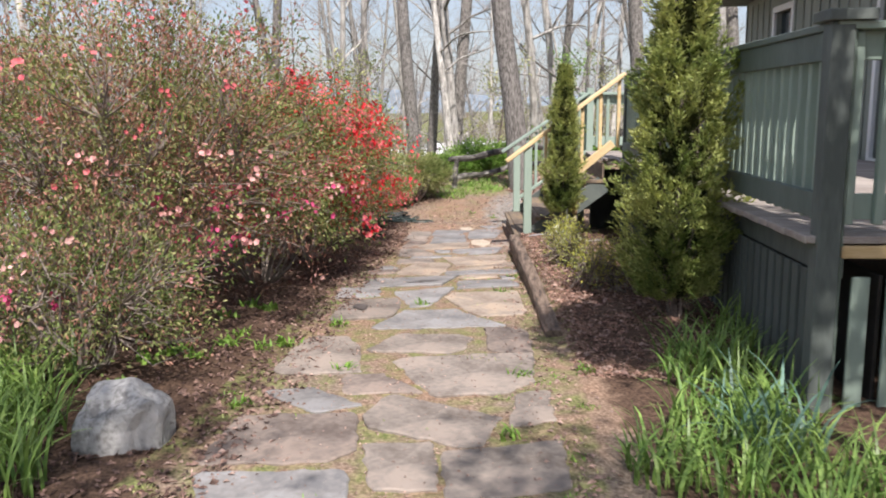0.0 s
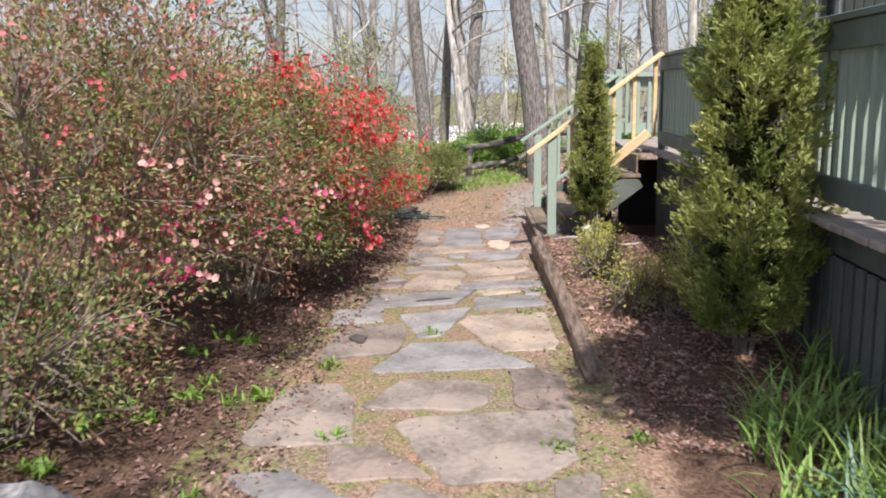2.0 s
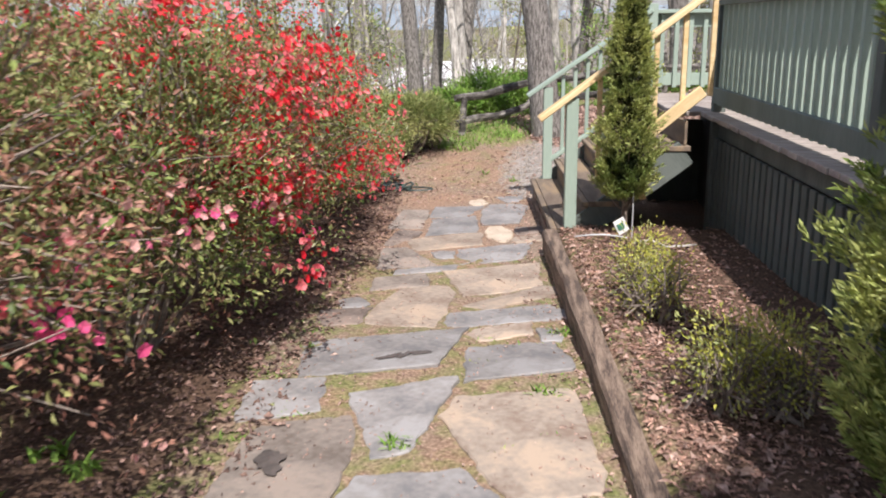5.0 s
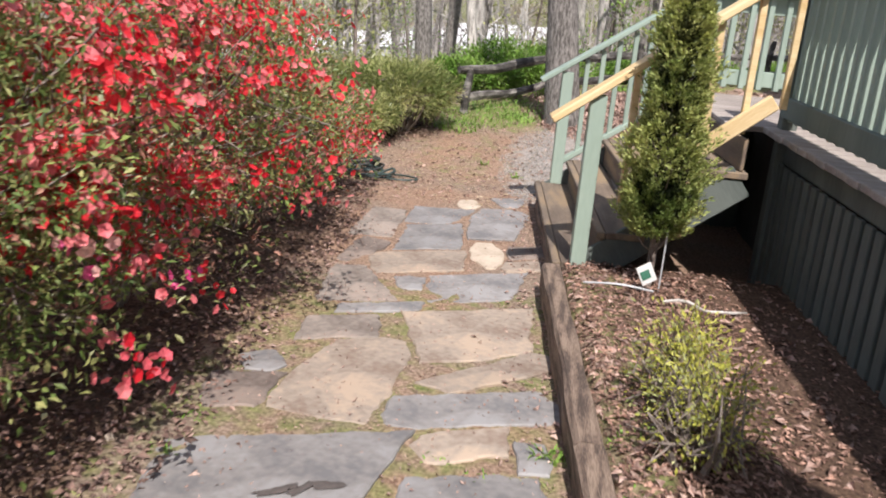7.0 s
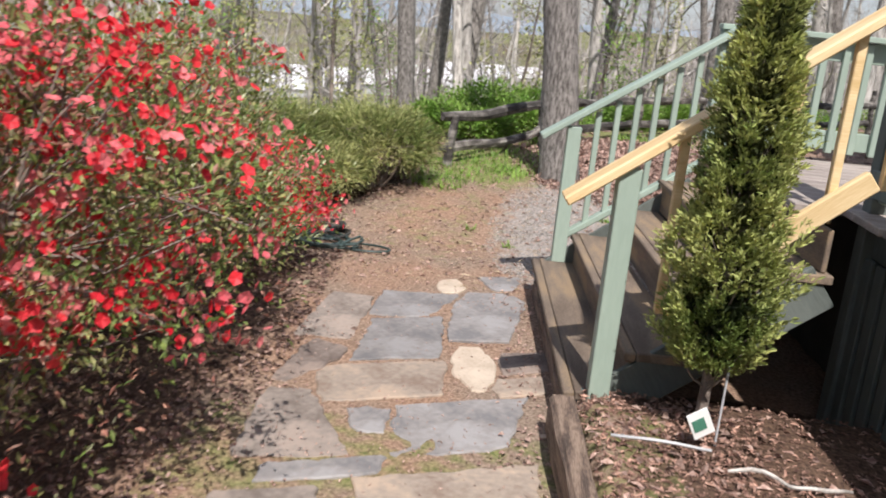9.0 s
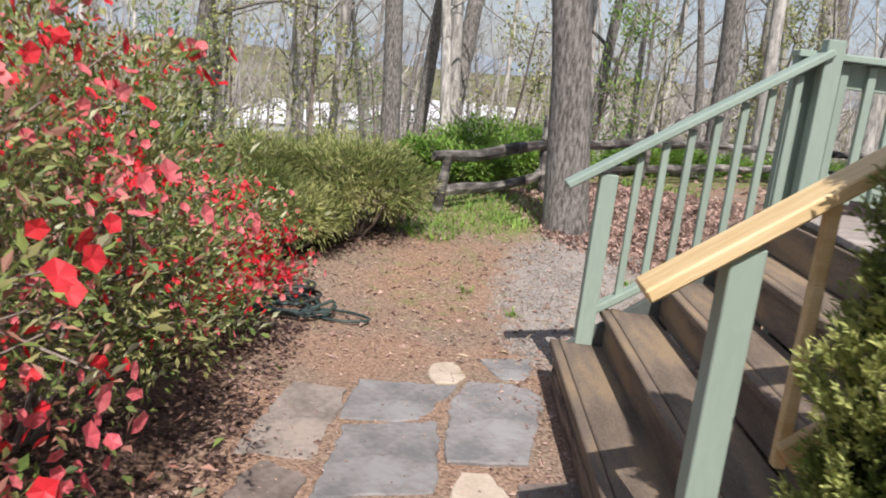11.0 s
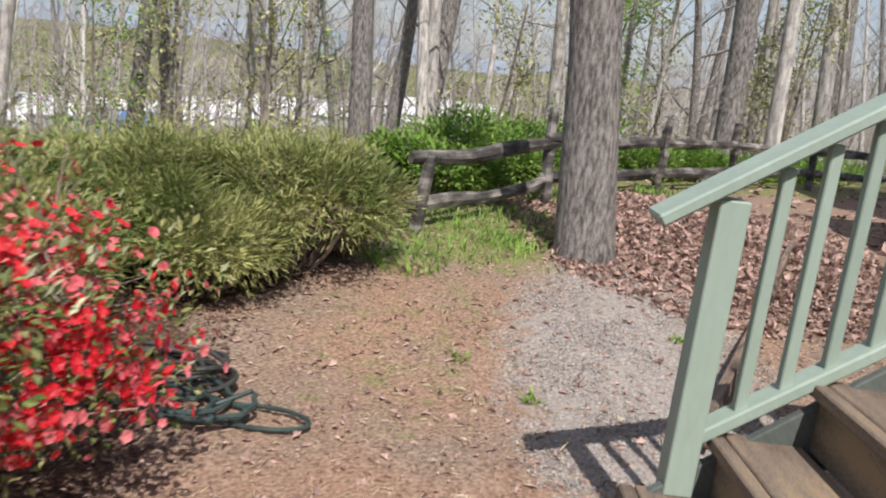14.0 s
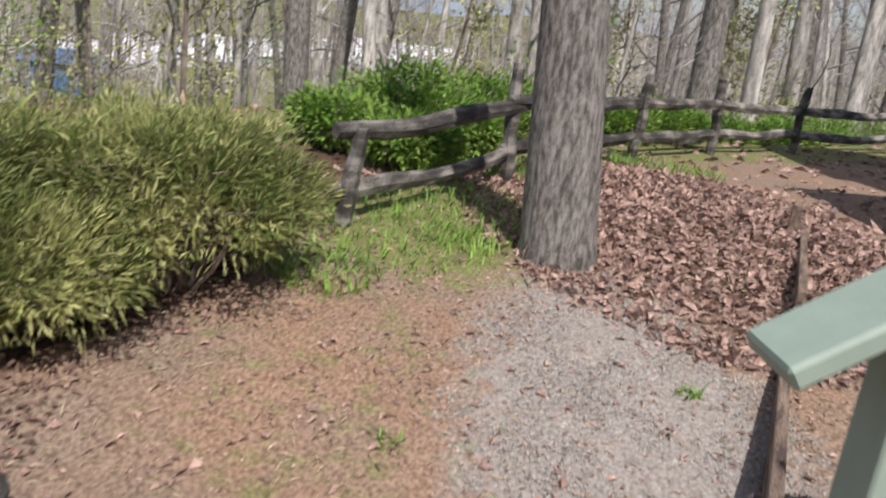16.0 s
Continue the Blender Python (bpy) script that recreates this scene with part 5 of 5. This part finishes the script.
SLABS_D = (
    (0.12, 8.84, 0.55, 0.45, 25, 0.2, 0.3, "o"), (0.77, 9, 0.24, 0.22, 25, 0.2, 0.3, "o"), (-0.27, 9, 0.19, 0.49, -25, 0.8, -0.2, "n"),
    (0.53, 9.2, 0.2, 0.54, 10, -0.1, -0, "w"), (0.79, 9.36, 0.27, 0.24, 25, -0.2, 0.3, "n"), (0.08, 9.52, 0.47, 0.58, 25, -0.1, 0.4, "b"),
    (-0.28, 9.77, 0.3, 0.68, 6, -0.2, 0.1, "g"), (0.54, 10.09, 0.38, 0.86, 15, 0.3, 0.3, "b"), (0.08, 10.14, 0.46, 0.44, 15, 0.3, 0.4, "b"),
    (0.27, 10.62, 0.18, 0.29, 25, -0, 0.3, "w"), (0.6, 10.83, 0.21, 0.29, 25, 0.8, 0.3, "b"),
)
SLABS = SLABS_A + SLABS_B + SLABS_C + SLABS_D
walk_path = thing("flagstone_path", (0, 0, 0), "irregular flagstone path of blue-grey and tan slabs in soil", "path")
rs = np.random.default_rng(77)


def clip_poly(poly, px, py, nx_, ny_):
    """The part of a convex outline on the inner side of a line."""
    out = []
    for (ax, ay), (bx, by) in zip(poly, poly[1:] + poly[:1]):
        da, db = (ax - px) * nx_ + (ay - py) * ny_, (bx - px) * nx_ + (by - py) * ny_
        if da <= 0:
            out.append((ax, ay))
        if da * db < 0:
            t = da / (da - db)
            out.append((ax + (bx - ax) * t, ay + (by - ay) * t))
    return out


def slab_outline(cx, cy, w, h, turn, widening, lean, round_one):
    """A four-sided stone with knocked-off corners, counter-clockwise."""
    quad = []
    for sx_, sy_ in ((-1, -1), (1, -1), (1, 1), (-1, 1)):
        y = sy_ * h / 2
        quad.append((sx_ * w / 2 * (1 + sy_ * widening / 2) + lean * y, y))
    poly = []
    for k in range(4):
        q, a, b = quad[k], quad[k - 1], quad[(k + 1) % 4]
        cut = 0.30 if round_one else rs.choice((0.04, 0.08, 0.2), p=(0.5, 0.35, 0.15))
        fa, fb = cut * rs.uniform(0.6, 1.3), cut * rs.uniform(0.6, 1.3)
        poly.append((q[0] + (a[0] - q[0]) * fa, q[1] + (a[1] - q[1]) * fa))
        poly.append((q[0] + (b[0] - q[0]) * fb, q[1] + (b[1] - q[1]) * fb))
    c, s = 1.13 * math.cos(radians(turn)), 1.13 * math.sin(radians(turn))
    return [(cx + x * c - y * s, cy + x * s + y * c) for x, y in poly]


def reach(poly, nx_, ny_):
    return max(x * nx_ + y * ny_ for x, y in poly)


def part_stones(pa, pb, joint):
    """Cut two outlines back to the line where they lap least, leaving a joint."""
    best = None
    for p, sgn in ((pa, 1), (pb, -1)):
        for (ax, ay), (bx, by) in zip(p, p[1:] + p[:1]):
            L = math.hypot(bx - ax, by - ay)
            if L < 0.02:
                continue
            n_ = (sgn * (by - ay) / L, sgn * (ax - bx) / L)
            hi, lo = reach(pa, *n_), -reach(pb, -n_[0], -n_[1])
            if best is None or hi - lo < best[0]:
                best = (hi - lo, n_, (hi + lo) / 2)
    lap, n_, mid = best
    if lap < -joint:
        return pa, pb
    m1, m2 = mid - joint / 2, mid + joint / 2
    qa = clip_poly(pa, n_[0] * m1, n_[1] * m1, n_[0], n_[1])
    qb = clip_poly(pb, n_[0] * m2, n_[1] * m2, -n_[0], -n_[1])
    return (qa, qb) if len(qa) > 2 and len(qb) > 2 else (pa, pb)


outlines = [slab_outline(*row[:7], row[7] == "w") for row in SLABS]
for i in range(len(SLABS)):
    for j in range(i + 1, len(SLABS)):
        if math.hypot(SLABS[i][0] - SLABS[j][0], SLABS[i][1] - SLABS[j][1]) < 1.1:
            outlines[i], outlines[j] = part_stones(outlines[i], outlines[j], 0.022)
STONE = {"b": M_blue, "g": M_grey, "o": M_tan, "n": M_brown, "w": M_pale}
for i, (row, poly) in enumerate(zip(SLABS, outlines)):
    cx, cy, kind = row[0], row[1], row[7]
    fine_poly = []
    for (ax, ay), (bx, by) in zip(poly, poly[1:] + poly[:1]):
        m = max(1, int(math.hypot(bx - ax, by - ay) / 0.035))
        for k in range(m):
            qx, qy = ax + (bx - ax) * k / m, ay + (by - ay) * k / m
            jj = noise.noise_vector(Vector((qx * 14, qy * 14, i)))
            fine_poly.append((qx + jj.x * 0.022, qy + jj.y * 0.022))
    z0 = float(ground_z(cx, cy))
    tilt = rs.normal(size=2) * 0.012
    sy = float(ground_z(cx, cy + 0.2) - ground_z(cx, cy - 0.2)) / 0.4
    bm = bmesh.new()
    top, mid, low = [], [], []
    for qx, qy in fine_poly:
        dx, dy = qx - cx, qy - cy
        zt = 0.010 + dx * tilt[0] + dy * (tilt[1] + sy) + noise.noise(Vector((qx * 5, qy * 5, i))) * 0.005
        rim = max(0.0, 1 - 0.008 / (math.hypot(dx, dy) + 1e-6))
        top.append(bm.verts.new((dx * rim, dy * rim, zt)))
        mid.append(bm.verts.new((dx, dy, zt - 0.006)))
        low.append(bm.verts.new((dx, dy, zt - 0.06)))
    bm.faces.new(top)
    m = len(top)
    for k in range(m):
        bm.faces.new((top[k - 1], mid[k - 1], mid[k], top[k]))
        bm.faces.new((mid[k - 1], low[k - 1], low[k], mid[k]))
    bmesh.ops.recalc_face_normals(bm, faces=bm.faces[:])
    part("flagstone", bm, STONE[kind], walk_path, at=(cx, cy, z0))

for x, y, r, long, turn in ((-0.16, 4.86, 0.055, 1.5, 90), (-0.13, 4.79, 0.035, 1.3, 80), (0.10, 6.00, 0.02, 3.4, 35), (0.17, 6.03, 0.018, 3.0, 60), (0.24, 6.07, 0.02, 3.2, 15)):
    bm = bmesh.new()
    ring = []
    for k in range(20):
        a = k * math.pi / 10
        q = r * (1 + 0.7 * noise.noise(Vector((math.cos(a) * 1.7, math.sin(a) * 1.7, x * 9 + y))))
        ring.append(bm.verts.new((math.cos(a) * q * long, math.sin(a) * q, 0)))
    bm.faces.new(ring)
    part("stain", bm, M_stain, walk_path, "dark damp stain on the stone", at=(x, y, float(ground_z(x, y)) + 0.021), rz=turn)
